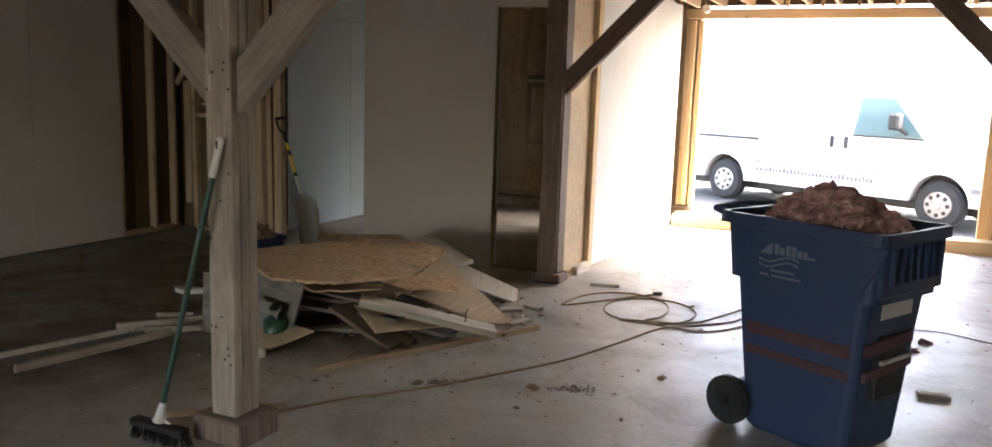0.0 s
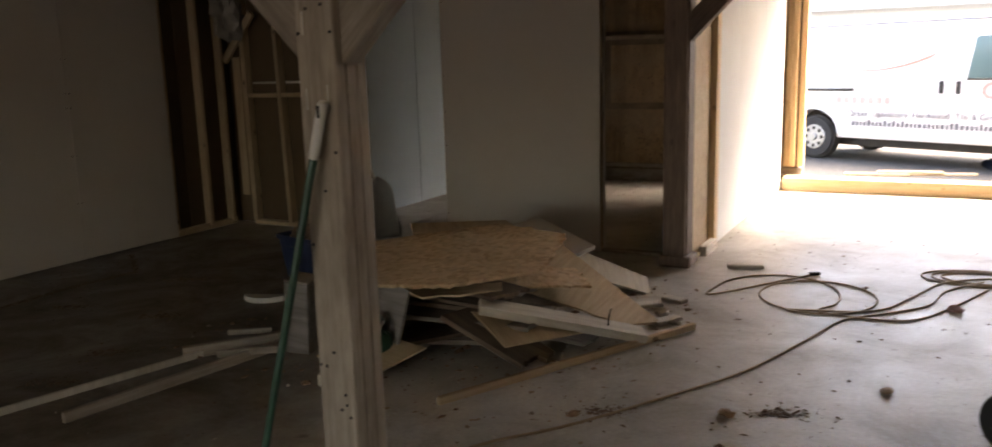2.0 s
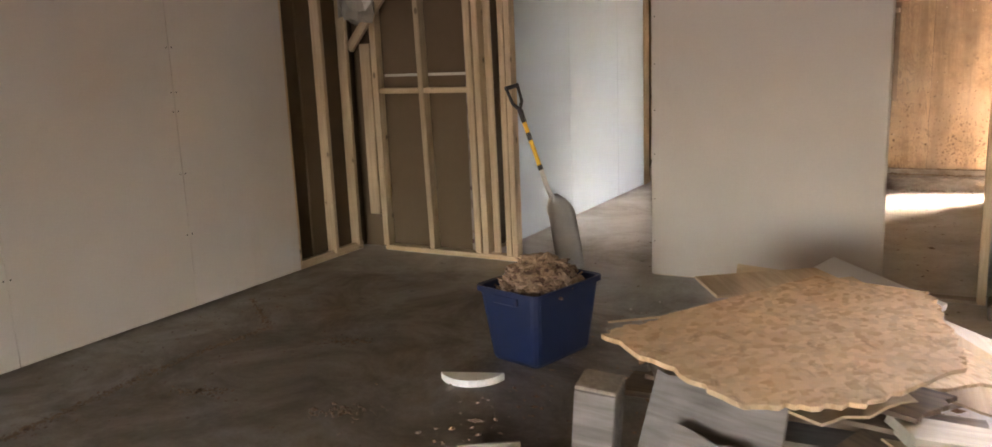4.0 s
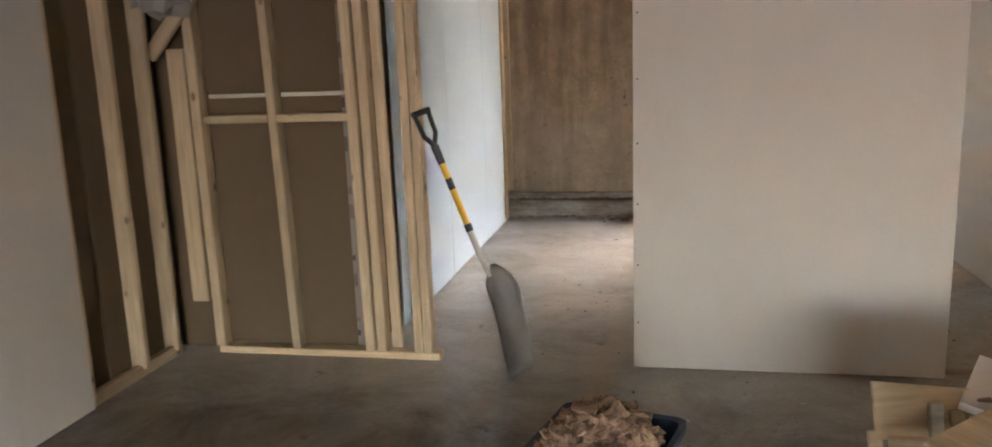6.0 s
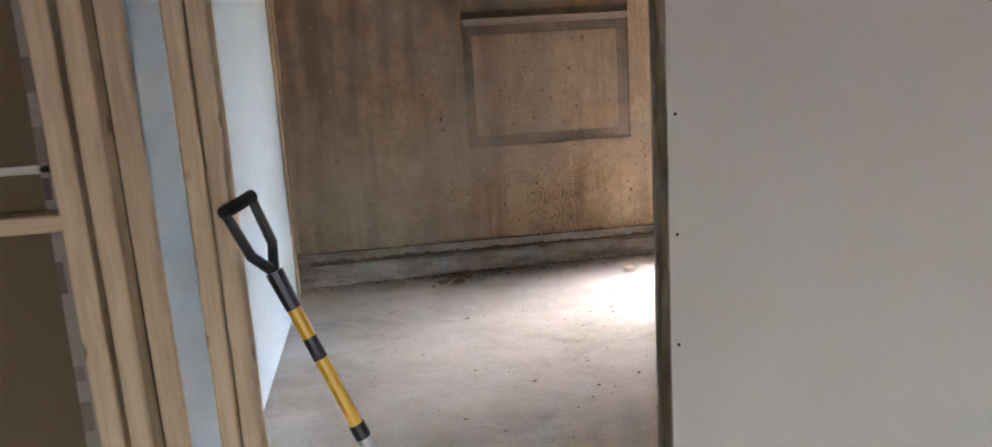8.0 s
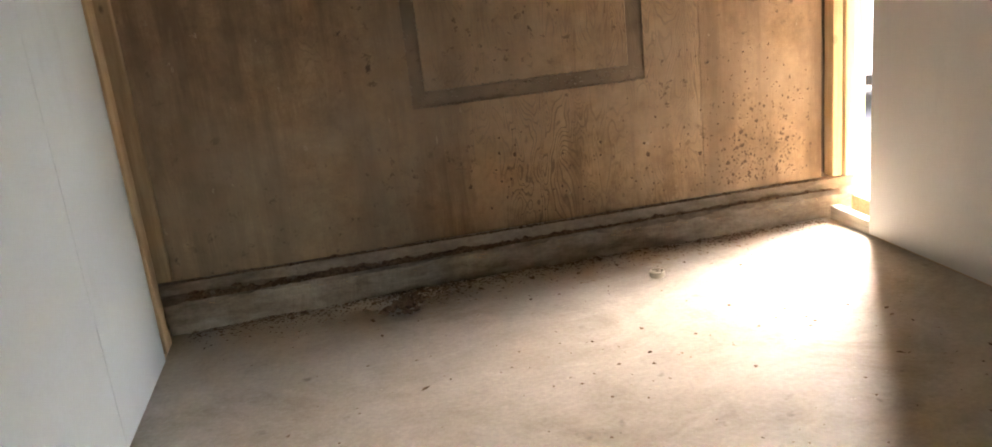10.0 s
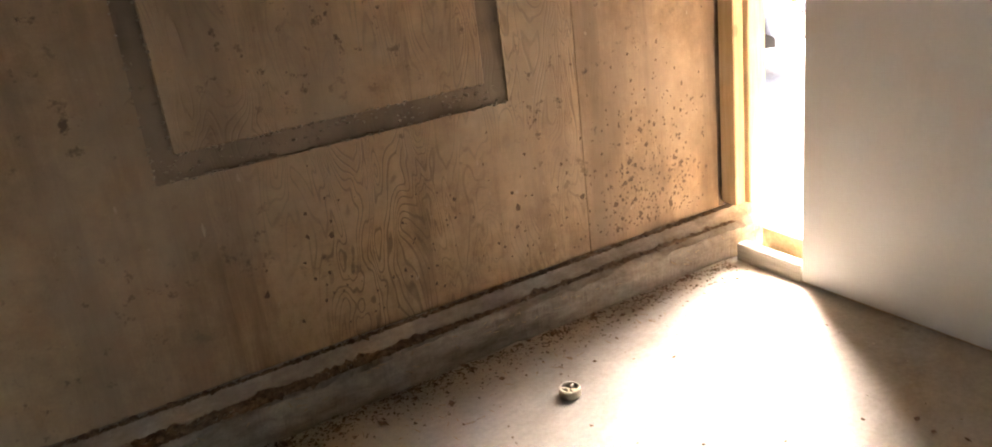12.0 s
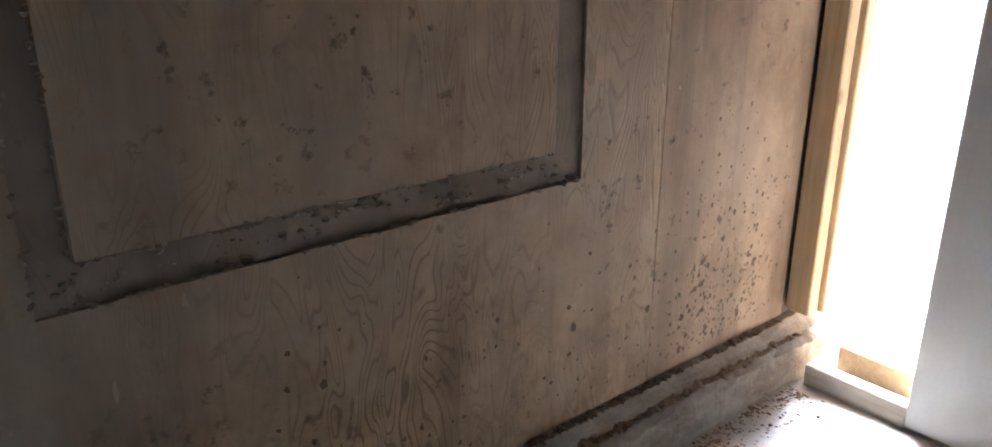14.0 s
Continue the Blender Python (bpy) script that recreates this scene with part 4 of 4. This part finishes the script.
# splintered crate at the far side
crate = thing("broken_crate", pose(-3.72, 5.92, 0, 0, 0, 12), "broken wooden crate end with splintered slats", "crate")
for k in range(6):
    x = -0.26 + 0.1 * k
    stick("slat", (x, rnd.uniform(-0.03, 0.03), 0.0), (x + rnd.uniform(-0.05, 0.05), 0.06, rnd.uniform(0.22, 0.40)), 0.05, 0.016, (PLY, TIMBER, PALEBOARD)[k % 3], crate)
stick("rail", (-0.28, 0.02, 0.06), (0.30, 0.03, 0.07), 0.05, 0.03, TIMBER, crate)
part("panel", slab([(-0.27, 0), (0.05, 0.0), (0.08, 0.16), (-0.25, 0.2)], 0.015), PLY, crate, m=pose(0, 0.05, 0.26, 60))
sheet("white_panel", [(0, 0), (0.62, 0), (0.62, 0.36), (0, 0.36)], 0.03, GYPWHITE, plane((-3.72, 5.98, 0.36), (-3.20, 5.74, 0.24), (-3.56, 6.22, 0.40)), "dirty white painted panel on the pile", "board", rnd)
tagged(stick("batten", (-3.98, 5.80, 0.31), (-3.05, 5.50, 0.44), 0.035, 0.03, SPRUCE), "long pale batten lying over the pile", "batten")
# battens on the floor
for a, b, w, d, mat, lab in (((-2.97, 3.88, 0.016), (-2.165, 5.46, 0.016), 0.045, 0.03, SPRUCE, "long pale batten lying on the concrete"),
                             ((-4.86, 2.75, 0.012), (-4.52, 4.02, 0.012), 0.05, 0.02, PALEBOARD, "whitewashed trim strip lying on the concrete"),
                             ((-4.45, 3.0, 0.02), (-4.20, 4.32, 0.03), 0.06, 0.03, TIMBER, "weathered batten lying on the concrete"),
                             ((-4.62, 3.86, 0.03), (-4.24, 4.34, 0.04), 0.07, 0.05, TIMBER, "short weathered board lying on the concrete"),
                             ((-4.70, 4.28, 0.012), (-4.48, 4.42, 0.012), 0.04, 0.02, WHITEWOOD, "short whitewashed strip on the concrete"),
                             ((-4.40, 3.9, 0.045), (-4.10, 4.12, 0.05), 0.04, 0.03, TIMBER, "short weathered batten on the concrete"),
                             ((-3.66, 3.86, 0.03), (-3.42, 3.96, 0.03), 0.06, 0.05, WHITEWOOD, "short offcut of white wood on the concrete"),
                             ((-3.2, 2.95, 0.012), (-2.75, 3.35, 0.012), 0.04, 0.022, SPRUCE, "splintered offcut by the post base"),
                             ((-4.75, 6.05, 0.008), (-4.45, 6.30, 0.008), 0.012, 0.012, SPRUCE, "thin splinter on the concrete")):
    tagged(stick("batten", a, b, w, d, mat), lab, "batten", "battens on the floor")
for x, y, rz, sx in ((-2.19, 7.06, 15, 0.13), (-2.55, 5.80, 40, 0.09), (-2.43, 5.98, -20, 0.08), (0.40, 5.38, 10, 0.09), (-2.35, 5.52, 60, 0.10)):
    tagged(finish("foam_block", box(-sx, sx, -0.04, 0.04, 0, 0.028, 0.006), DRYBIT, m=pose(x, y, 0, 0, 0, rz)), "small pale block of foam lying on the concrete", "block", "pale blocks on the floor")
dish = bmesh.new()
arc = [(0.17 * math.cos(radians(200 + 14 * k)), 0.13 + 0.17 * math.sin(radians(200 + 14 * k))) for k in range(11)]
tagged(finish("guard_scrap", slab(arc, 0.035, dish), WHITEPL, m=pose(-5.02, 4.92, 0.0, 0, 0, 20)), "curved white plastic scrap lying on the concrete", "scrap")
for k, (x, y) in enumerate(((-2.42, 5.66), (-2.30, 5.52), (0.38, 6.62), (0.30, 6.35), (-0.80, 6.40), (-2.34, 4.02), (-1.72, 4.30), (-1.1, 4.85), (-3.0, 3.2))):
    pink = k in (2, 3, 4)
    ob = finish("insulation_tuft" if pink else "plaster_clod", lump(rnd.uniform(0.022, 0.036) if k > 4 else rnd.uniform(0.035, 0.055), rnd, 0.55, 0.8, 2), PINK if pink else (DEBRIS if k > 4 else DRYBIT), m=pose(x, y, 0.012))
    tagged(ob, "torn tuft of pink insulation on the concrete" if pink else "crumbled clod of plaster on the concrete", "debris", "clods on the floor")


# ---- extension cord ----
def spline(pts, per=8):
    """A smooth line through points."""
    p = [Vector((x, y, 0.007)) for x, y in pts]
    out = []
    for i in range(len(p) - 1):
        a, b, c, d = p[max(i - 1, 0)], p[i], p[i + 1], p[min(i + 2, len(p) - 1)]
        for k in range(per):
            t = k / per
            out.append(0.5 * ((2 * b) + (c - a) * t + (2 * a - 5 * b + 4 * c - d) * t * t + (3 * b - a - 3 * c + d) * t ** 3))
    return out + [p[-1]]


cord = thing("extension_cord", pose(0, 0, 0), "tan extension cord loosely coiled on the concrete", "cord")
run = [(-3.25, 2.95), (-2.82, 3.21), (-2.55, 3.62), (-2.38, 3.82), (-2.22, 4.05), (-1.98, 4.45), (-1.75, 4.87), (-1.55, 5.45), (-1.40, 5.93)]
c1 = [(-1.86 + 0.40 * math.cos(radians(a)), 6.40 + 0.50 * math.sin(radians(a))) for a in range(-40, 250, 24)]
c2 = [(-1.60 + 0.36 * math.cos(radians(a)), 6.42 + 0.40 * math.sin(radians(a))) for a in range(250, -130, -24)]
part("cable", tube(spline(run + [(-1.2, 6.15), (-0.95, 6.45), (-0.85, 6.85), (-0.62, 7.2)]), 0.0065, 6), CABLE, cord, smooth=True)
part("cable", tube(spline([(-1.72, 6.98)] + c1[::-1][2:] + [(-1.3, 6.02), (-1.02, 6.1), (-0.8, 6.5), (-0.6, 7.0)]), 0.0065, 6), CABLE, cord, smooth=True)
part("cable", tube(spline(c2 + [(-1.25, 6.2), (-1.05, 6.6), (-0.85, 7.1), (-0.5, 7.35)]), 0.0065, 6), CABLE, cord, smooth=True)
for r0 in (0.16, 0.20, 0.24):
    part("cable_loop", tube(spline([(-0.62 + r0 * 1.6 * math.cos(radians(a)), 7.28 + r0 * math.sin(radians(a + 20 * r0))) for a in range(0, 350, 25)]), 0.0065, 6), CABLE, cord, smooth=True)
part("plug", tube([(-1.72, 6.98, 0.014), (-1.66, 7.02, 0.014)], 0.014, 8), BLACK, cord)
stray = thing("loose_wire", pose(0, 0, 0), "thin dark wire trailing along the concrete", "wire")
part("strand", tube(spline([(0.15, 6.9), (0.5, 7.0), (0.9, 6.85), (1.35, 6.95)]), 0.004, 6), RUBBER, stray)

# ---- dirt and crumbs ----
def crumbs(name, mat, count, area, size, label, zbase=0.0, seed=0, fall=None):
    """Many small uneven chips in one mesh."""
    r = random.Random(seed)
    base = [(1, 0, 0), (-1, 0, 0), (0, 1, 0), (0, -1, 0), (0, 0, 1), (0, 0, -1)]
    tri = [(0, 2, 4), (2, 1, 4), (1, 3, 4), (3, 0, 4), (2, 0, 5), (1, 2, 5), (3, 1, 5), (0, 3, 5)]
    verts, faces = [], []
    n = 0
    while n < count:
        x, y = r.uniform(area[0], area[1]), r.uniform(area[2], area[3])
        if fall and r.random() > fall(x, y):
            continue
        s = size * (0.25 + 0.75 * r.random() ** 2) * (2.4 if r.random() < 0.04 else 1)
        a, st = r.uniform(0, 6.28), r.uniform(0.8, 2.2)
        ca, sa = math.cos(a), math.sin(a)
        k0 = len(verts)
        for bx, by, bz in base:
            q = s * r.uniform(0.6, 1.2)
            px, py = bx * q * st, by * q
            verts.append((x + px * ca - py * sa, y + px * sa + py * ca, zbase + 0.25 * s + bz * q * 0.5))
        faces += [(i + k0, j + k0, k + k0) for i, j, k in tri]
        n += 1
    me = bpy.data.meshes.new(name)
    me.from_pydata(verts, [], faces)
    me.materials.append(mat)
    return tagged(place(name, me), label, "debris", kind="stuff")


crumbs("floor_crumbs", DIRT, 900, (-5.5, 1.2, 2.5, 10.5), 0.012, "scattered crumbs of dirt on the concrete", seed=1)
crumbs("plaster_crumbs", DRYBIT, 420, (-5.0, 1.2, 2.5, 9.0), 0.011, "scattered plaster crumbs on the concrete", seed=2)
crumbs("pile_crumbs", DEBRIS, 700, (-4.9, -2.2, 3.7, 6.3), 0.018, "splinters and crumbs round the scrap pile", seed=3)
crumbs("dirt_line", DIRT, 3200, (-7.2, -6.3, 1.8, 5.9), 0.009, "dark dirt packed along a joint in the concrete", seed=4,
       fall=lambda x, y: math.exp(-((x + 6.63 + 0.035 * math.sin(3.1 * y) + max(0.0, y - 5.2) * 1.4) / 0.03) ** 2) + 0.01)
for k, (px, py) in enumerate(((-5.1, 3.76), (-5.75, 3.08), (-4.96, 3.32), (-5.99, 5.19), (-1.51, 4.41), (-2.24, 4.12), (-6.2, 4.3), (-5.4, 4.4))):
    crumbs("dirt_patch", DIRT, 170, (px - 0.3, px + 0.3, py - 0.3, py + 0.3), 0.011, "small patch of crumbled dirt on the concrete", seed=40 + k,
           fall=lambda x, y: math.exp(-(((x - px) / 0.09) ** 2 + ((y - py - 0.4 * (x - px)) / 0.05) ** 2)) + 0.004)
crumbs("ledge_dirt", DIRT, 8500, (-6.2, -2.6, 11.27, 11.46), 0.0125, "loose dirt and shavings on the footing ledge", 0.152, seed=5,
       fall=lambda x, y: 0 if y < 11.32 + 0.10 * min(1.0, (x + 6.2) / 2.6) else 0.35 + 0.65 * max(0.0, noise.noise(Vector((x * 2.5, 3, 1))) + 0.2))
crumbs("sill_dirt", DIRT, 2800, (-6.2, -2.66, 11.464, 11.489), 0.0095, "loose dirt against the foot of the plywood", 0.208, seed=15)
crumbs("footing_dirt", DIRT, 4800, (-6.2, -2.7, 10.8, 11.38), 0.0075, "loose dirt at the foot of the footing", seed=6,
       fall=lambda x, y: math.exp(-abs(11.28 + 0.10 * min(1.0, (x + 6.2) / 2.6) - y) / 0.06) * (0.4 + max(0.0, noise.noise(Vector((x * 1.7, 7, 1))) * 1.5)))
rnd = random.Random(17)
bm = bmesh.new()
for k in range(110):
    x, y = rnd.gauss(0, 0.045), rnd.gauss(0, 0.05)
    lump(rnd.uniform(0.006, 0.024), rnd, 0.7, 0.9, 1, bm, (x + 0.5 * y, y, max(0.004, 0.045 - 0.5 * math.hypot(x, y))))
tagged(finish("dirt_clump", bm, DIRT, m=pose(-5.13, 11.14, 0)), "crumbled dirt clump at the footing", "debris", kind="stuff")
crumbs("inner_crumbs", DRYBIT, 130, (-5.9, -2.8, 8.2, 11.1), 0.008, "plaster crumbs on the inner floor", seed=9)
crumbs("inner_dirt", DIRT, 160, (-5.9, -2.8, 8.2, 11.0), 0.010, "dirt crumbs on the inner floor", seed=10)
r = random.Random(12)
bm = bmesh.new()
for k in range(170):
    x, y = r.uniform(-6.1, -2.7), 11.22 - abs(r.gauss(0, 0.12)) if k % 2 else r.uniform(11.27, 11.43)
    z = 0.004 if k % 2 else 0.128
    a, ln = r.uniform(0, 6.28), r.uniform(0.01, 0.035)
    tube([(x, y, z), (x + ln * math.cos(a), y + ln * math.sin(a), z + 0.004)], 0.0015, 3, bm, cap=False)
tagged(finish("wood_shavings", bm, SPRUCE), "pale wood shavings along the footing", "debris", kind="stuff")

capo = thing("pipe_cap", pose(-3.868, 10.95, 0, 0, 0, 30), "small white plastic pipe cap on the concrete", "cap")
bm = bmesh.new()
prof = [(0.037, 0.0), (0.039, 0.003), (0.039, 0.028), (0.036, 0.032), (0.031, 0.032), (0.030, 0.01)]
rings = [[bm.verts.new((q * math.cos(2 * math.pi * k / 24), q * math.sin(2 * math.pi * k / 24), z)) for k in range(24)] for q, z in prof]
for a, b in zip(rings, rings[1:]):
    for k in range(24):
        bm.faces.new((a[k], a[(k + 1) % 24], b[(k + 1) % 24], b[k]))
bm.faces.new(rings[0][::-1])
bm.faces.new(rings[-1])
part("shell", bm, CAPW, capo)
for a in (0, 120, 240):
    part("lug", box(0.008, 0.03, -0.005, 0.005, 0.01, 0.03, 0.002), CAPW, capo, m=pose(0, 0, 0, 0, 0, a))

# film and a dark hollow in the stud corner
film_ob = finish("plastic_film", lump(0.17, random.Random(3), 1.6, 0.6, 3), POLY, m=pose(-7.33, 7.13, 2.12))
tagged(film_ob, "crumpled dusty plastic film stuffed in the stud corner", "film")


# ---- van ----
def van():
    """Local x towards the nose, y to its left; the wheels stand on z 0. The side that shows is at local y 0."""
    ang = math.degrees(math.atan2(14.75 - 16.6, 0.74 + 2.92))
    root = thing("cargo_van", pose(-2.92, 16.6, -0.25, 0, 0, ang), "white cargo van with lettering parked outside on the asphalt", "van")
    base = 4.08
    wide = 2.02
    lean = lambda z: 0.17 * max(0.0, (z - 1.10) / 1.2)

    def shell(prof, y0, y1, bevel):
        """A body section of that side outline, its upper sides leaning in."""
        bm = bmesh.new()
        secs = [[bm.verts.new((x, y + (lean(z) if y == y0 else -lean(z)), z)) for x, z in prof] for y in (y0, y1)]
        n = len(prof)
        for k in range(n):
            bm.faces.new((secs[0][k], secs[0][(k + 1) % n], secs[1][(k + 1) % n], secs[1][k]))
        bm.faces.new(secs[0])
        bm.faces.new(secs[1][::-1])
        bmesh.ops.recalc_face_normals(bm, faces=bm.faces)
        bmesh.ops.bevel(bm, geom=bm.edges[:], offset=bevel, segments=3, affect="EDGES", clamp_overlap=True)
        return bm

    # side outline with the wheel openings cut into its lower edge
    def opening(cx, r=0.47):
        return [(cx + r * math.cos(radians(a)), 0.40 + r * math.sin(radians(a))) for a in range(0, 181, 15)]

    prof = [(-1.22, 0.46), (-1.26, 1.0), (-1.22, 1.90), (-1.12, 2.22), (-0.8, 2.34), (2.75, 2.34), (3.15, 2.24), (3.36, 2.02), (4.02, 1.46), (4.62, 1.34), (4.90, 1.20), (4.98, 0.95), (4.98, 0.46), (4.85, 0.40)]
    part("body", shell(prof + opening(base) + opening(0.0) + [(-1.0, 0.40)], 0.0, wide, 0.018), VANWHITE, root)
    for x in (0.0, base):
        part("wheel_well", box(x - 0.46, x + 0.46, 0.25, wide - 0.25, 0.42, 0.90), VANBLACK, root, "dark wheel well")
        lip = [(x + 0.485 * math.cos(radians(a)), -0.004, 0.40 + 0.485 * math.sin(radians(a))) for a in range(0, 181, 10)]
        part("arch_lip", tube(lip, 0.02, 6), VANWHITE, root, smooth=True)
        for y in (0.14, wide - 0.14):
            bm = bmesh.new()
            bmesh.ops.create_cone(bm, cap_ends=True, segments=36, radius1=0.385, radius2=0.385, depth=0.25)
            bmesh.ops.bevel(bm, geom=[e for e in bm.edges if abs(e.verts[0].co.z - e.verts[1].co.z) < 1e-5], offset=0.045, segments=3, affect="EDGES")
            wheel = part("wheel", bm, RUBBER, root, m=pose(x, y, 0.386, 90))
            s = 1 if y < 1 else -1
            bm = bmesh.new()
            bmesh.ops.create_cone(bm, cap_ends=True, segments=28, radius1=0.225, radius2=0.205, depth=0.03)
            part("rim", bm, CHROME, wheel, "silver steel rim", m=pose(0, 0, s * 0.125))
            for k in range(8):
                a = radians(45 * k)
                hole = bmesh.new()
                bmesh.ops.create_cone(hole, cap_ends=True, segments=10, radius1=0.034, radius2=0.034, depth=0.006)
                part("rim_hole", hole, VANBLACK, wheel, m=pose(0.155 * math.cos(a), 0.155 * math.sin(a), s * 0.143))
            cap = bmesh.new()
            bmesh.ops.create_cone(cap, cap_ends=True, segments=16, radius1=0.075, radius2=0.055, depth=0.05)
            part("hub_cap", cap, CHROME, wheel, m=pose(0, 0, s * 0.15))
    # the upper side leans: glass and lettering follow it
    tilt = math.degrees(math.atan2(0.17, 1.2))
    side = lambda x, z, out=0.004: pose(x, lean(z) - out, z, 90 - tilt if z >= 1.10 else 90)
    part("door_window", slab([(0.0, 0), (1.17, 0.0), (1.12, 0.06), (0.64, 0.60), (0.58, 0.63), (0.10, 0.63), (0.06, 0.60)], 0.012), GLASS, root, "pale green tinted door window", m=side(2.56, 1.40, 0.006))
    part("window_seal", tube([(2.55, lean(1.39), 1.385), (3.76, lean(1.39), 1.385)], 0.012, 6), VANBLACK, root)
    part("windscreen", box(-0.012, 0.012, 0.24, wide - 0.24, 0.02, 0.80, 0.004), GLASS, root, m=pose(3.99, 0, 1.48, 0, -49.7, 0))
    for y, a in ((0.42, 12), (1.05, 20)):
        part("wiper", tube([(4.02, y, 1.50), (3.98, y + 0.10, 1.54), (3.86, y + 0.5, 1.66 + 0.002 * a)], 0.012, 6), VANBLACK, root)
    mirror = part("mirror", box(-0.09, 0.09, -0.26, -0.06, 0, 0.27, 0.035), VANBLACK, root, "black door mirror", m=pose(3.36, 0, 1.52))
    part("mirror_arm", tube([(0, -0.08, 0.04), (0.10, 0.05, -0.06)], 0.03, 6), VANBLACK, mirror)
    for x in (2.18, 2.44):
        part("door_handle", box(-0.035, 0.035, -0.02, 0.02, -0.10, 0.10, 0.014), VANBLACK, root, m=pose(x, lean(1.25), 1.26))
    for x, z0, z1 in ((2.31, 0.42, 1.10), (3.80, 0.90, 1.10), (0.72, 0.60, 1.10)):
        part("door_seam", box(-0.004, 0.004, -0.003, 0.004, z0, z1), SEAM, root, m=pose(x, 0, 0))
    part("rub_rail", box(-0.72, 0.70, -0.012, 0.012, -0.022, 0.022, 0.004), VANBLACK, root, m=pose(0, lean(1.21), 1.21))
    part("drip_rail", tube([(-0.9, lean(2.28) - 0.005, 2.285), (2.8, lean(2.28) - 0.005, 2.285), (3.2, lean(2.2), 2.19)], 0.012, 6), VANGREY, root)
    part("fuel_door", box(-0.07, 0.07, -0.003, 0.003, -0.07, 0.07, 0.002), SEAM, root, m=pose(-0.78, 0, 0.98))
    part("rear_bumper", box(-1.42, -1.20, 0.05, wide - 0.05, 0.44, 0.58, 0.02), CHROME, root)
    part("front_bumper", box(4.75, 5.10, -0.01, wide + 0.01, 0.36, 0.64, 0.03), CHROME, root, "pale metal front bumper")
    part("headlight", box(4.74, 5.01, -0.010, 0.32, 0.86, 1.12, 0.02), GLASS, root, "clear headlight")
    part("turn_lamp", box(4.72, 5.0, -0.014, 0.24, 0.72, 0.85, 0.01), AMBER, root, "amber turn lamp")
    part("bumper_strip", box(4.55, 5.0, -0.014, 0.05, 0.62, 0.70, 0.006), VANGREY, root)
    part("underbody", box(-1.0, 4.7, 0.35, wide - 0.35, 0.24, 0.42), VANBLACK, root)
    # swoosh, emblem and lettering
    n = 20
    sw = [(2.19 * k / n, 0.10 * (k / n - 0.45) + 0.22 * (2 * k / n - 1) ** 2) for k in range(n + 1)]
    outl = sw + [(x, y - 0.008 - 0.045 * (k / n) ** 2 * (1 if k < n else 0)) for k, (x, y) in list(enumerate(sw))[::-1]]
    part("swoosh", slab(outl, 0.004), VANRED, root, "thin red curved stripe", m=side(-0.13, 1.53))

    def words(body, size, x, z, mat):
        cu = bpy.data.curves.new("lettering", "FONT")
        cu.body, cu.size, cu.extrude = body, size, 0.002
        tx = new("lettering", cu)
        tx.data.materials.append(mat)
        me = bpy.data.meshes.new_from_object(tx.evaluated_get(bpy.context.evaluated_depsgraph_get()))
        bpy.data.objects.remove(tx)
        tagged(place("lettering", me, root, "painted lettering", pose(x, -0.004, z, 90)), kind="stuff")

    words("Carpet  Upholstery  Hardwood  Tile & Grout", 0.135, 0.62, 0.775, VANGREY)
    r = random.Random(6)
    x = 0.72
    while x < 2.95:
        w = r.uniform(0.035, 0.06)
        part("letter_bar", box(0, w, -0.003, 0.002, 0, r.choice((0.07, 0.07, 0.10))), VANGREY, root, m=pose(x, 0, 0.615))
        x += w + 0.022
    for k in range(8):
        part("letter_bar", box(0, 0.085, -0.003, 0.002, 0, 0.11), VANPINK, root, m=pose(0.27 + 0.145 * k, 0.0, 0.985))
    for k in range(9):
        part("letter_bar", box(0, 0.07, -0.003, 0.002, 0, 0.07), VANPINK, root, m=side(0.44 + 0.11 * k, 1.27))
    for k in range(10):
        a = radians(36 * k)
        part("door_emblem", box(-0.02, 0.02, -0.003, 0.002, -0.05, 0.05), VANPINK, root, m=pose(2.92 + 0.10 * math.cos(a), lean(1.22), 1.22 + 0.10 * math.sin(a)) @ Matrix.Rotation(-a, 4, "Y"))


van()

# boards lying outside the opening, and a pale shed across the yard
for k in range(3):
    tagged(finish("plank_scrap", box(-0.45, 0.45, -0.07, 0.07, 0, 0.03, 0.004), SPRUCE, m=pose(-1.75 + 0.45 * k, 14.55 + 0.12 * k, -0.25 + 0.032 * (k % 2), 0, 0, 6 + 5 * k)), "pale plank lying outside on the asphalt", "plank", "planks outside")
shed = thing("metal_shed", pose(6, 34, -0.25), "pale metal shed across the yard", "shed")
part("wall", box(-26, 26, 0, 8, 0, 3.4), SHED, shed)
for k in range(50):
    part("siding_rib", box(-0.04, 0.04, -0.05, -0.002, 0, 3.4), SHED, shed, m=pose(-25.5 + 1.04 * k, 0, 0))
part("roof", slab([(-27, -0.7), (27, -0.7), (27, 9), (-27, 9)], 0.15), SHEDROOF, shed, m=pose(0, 0, 3.4, 8))
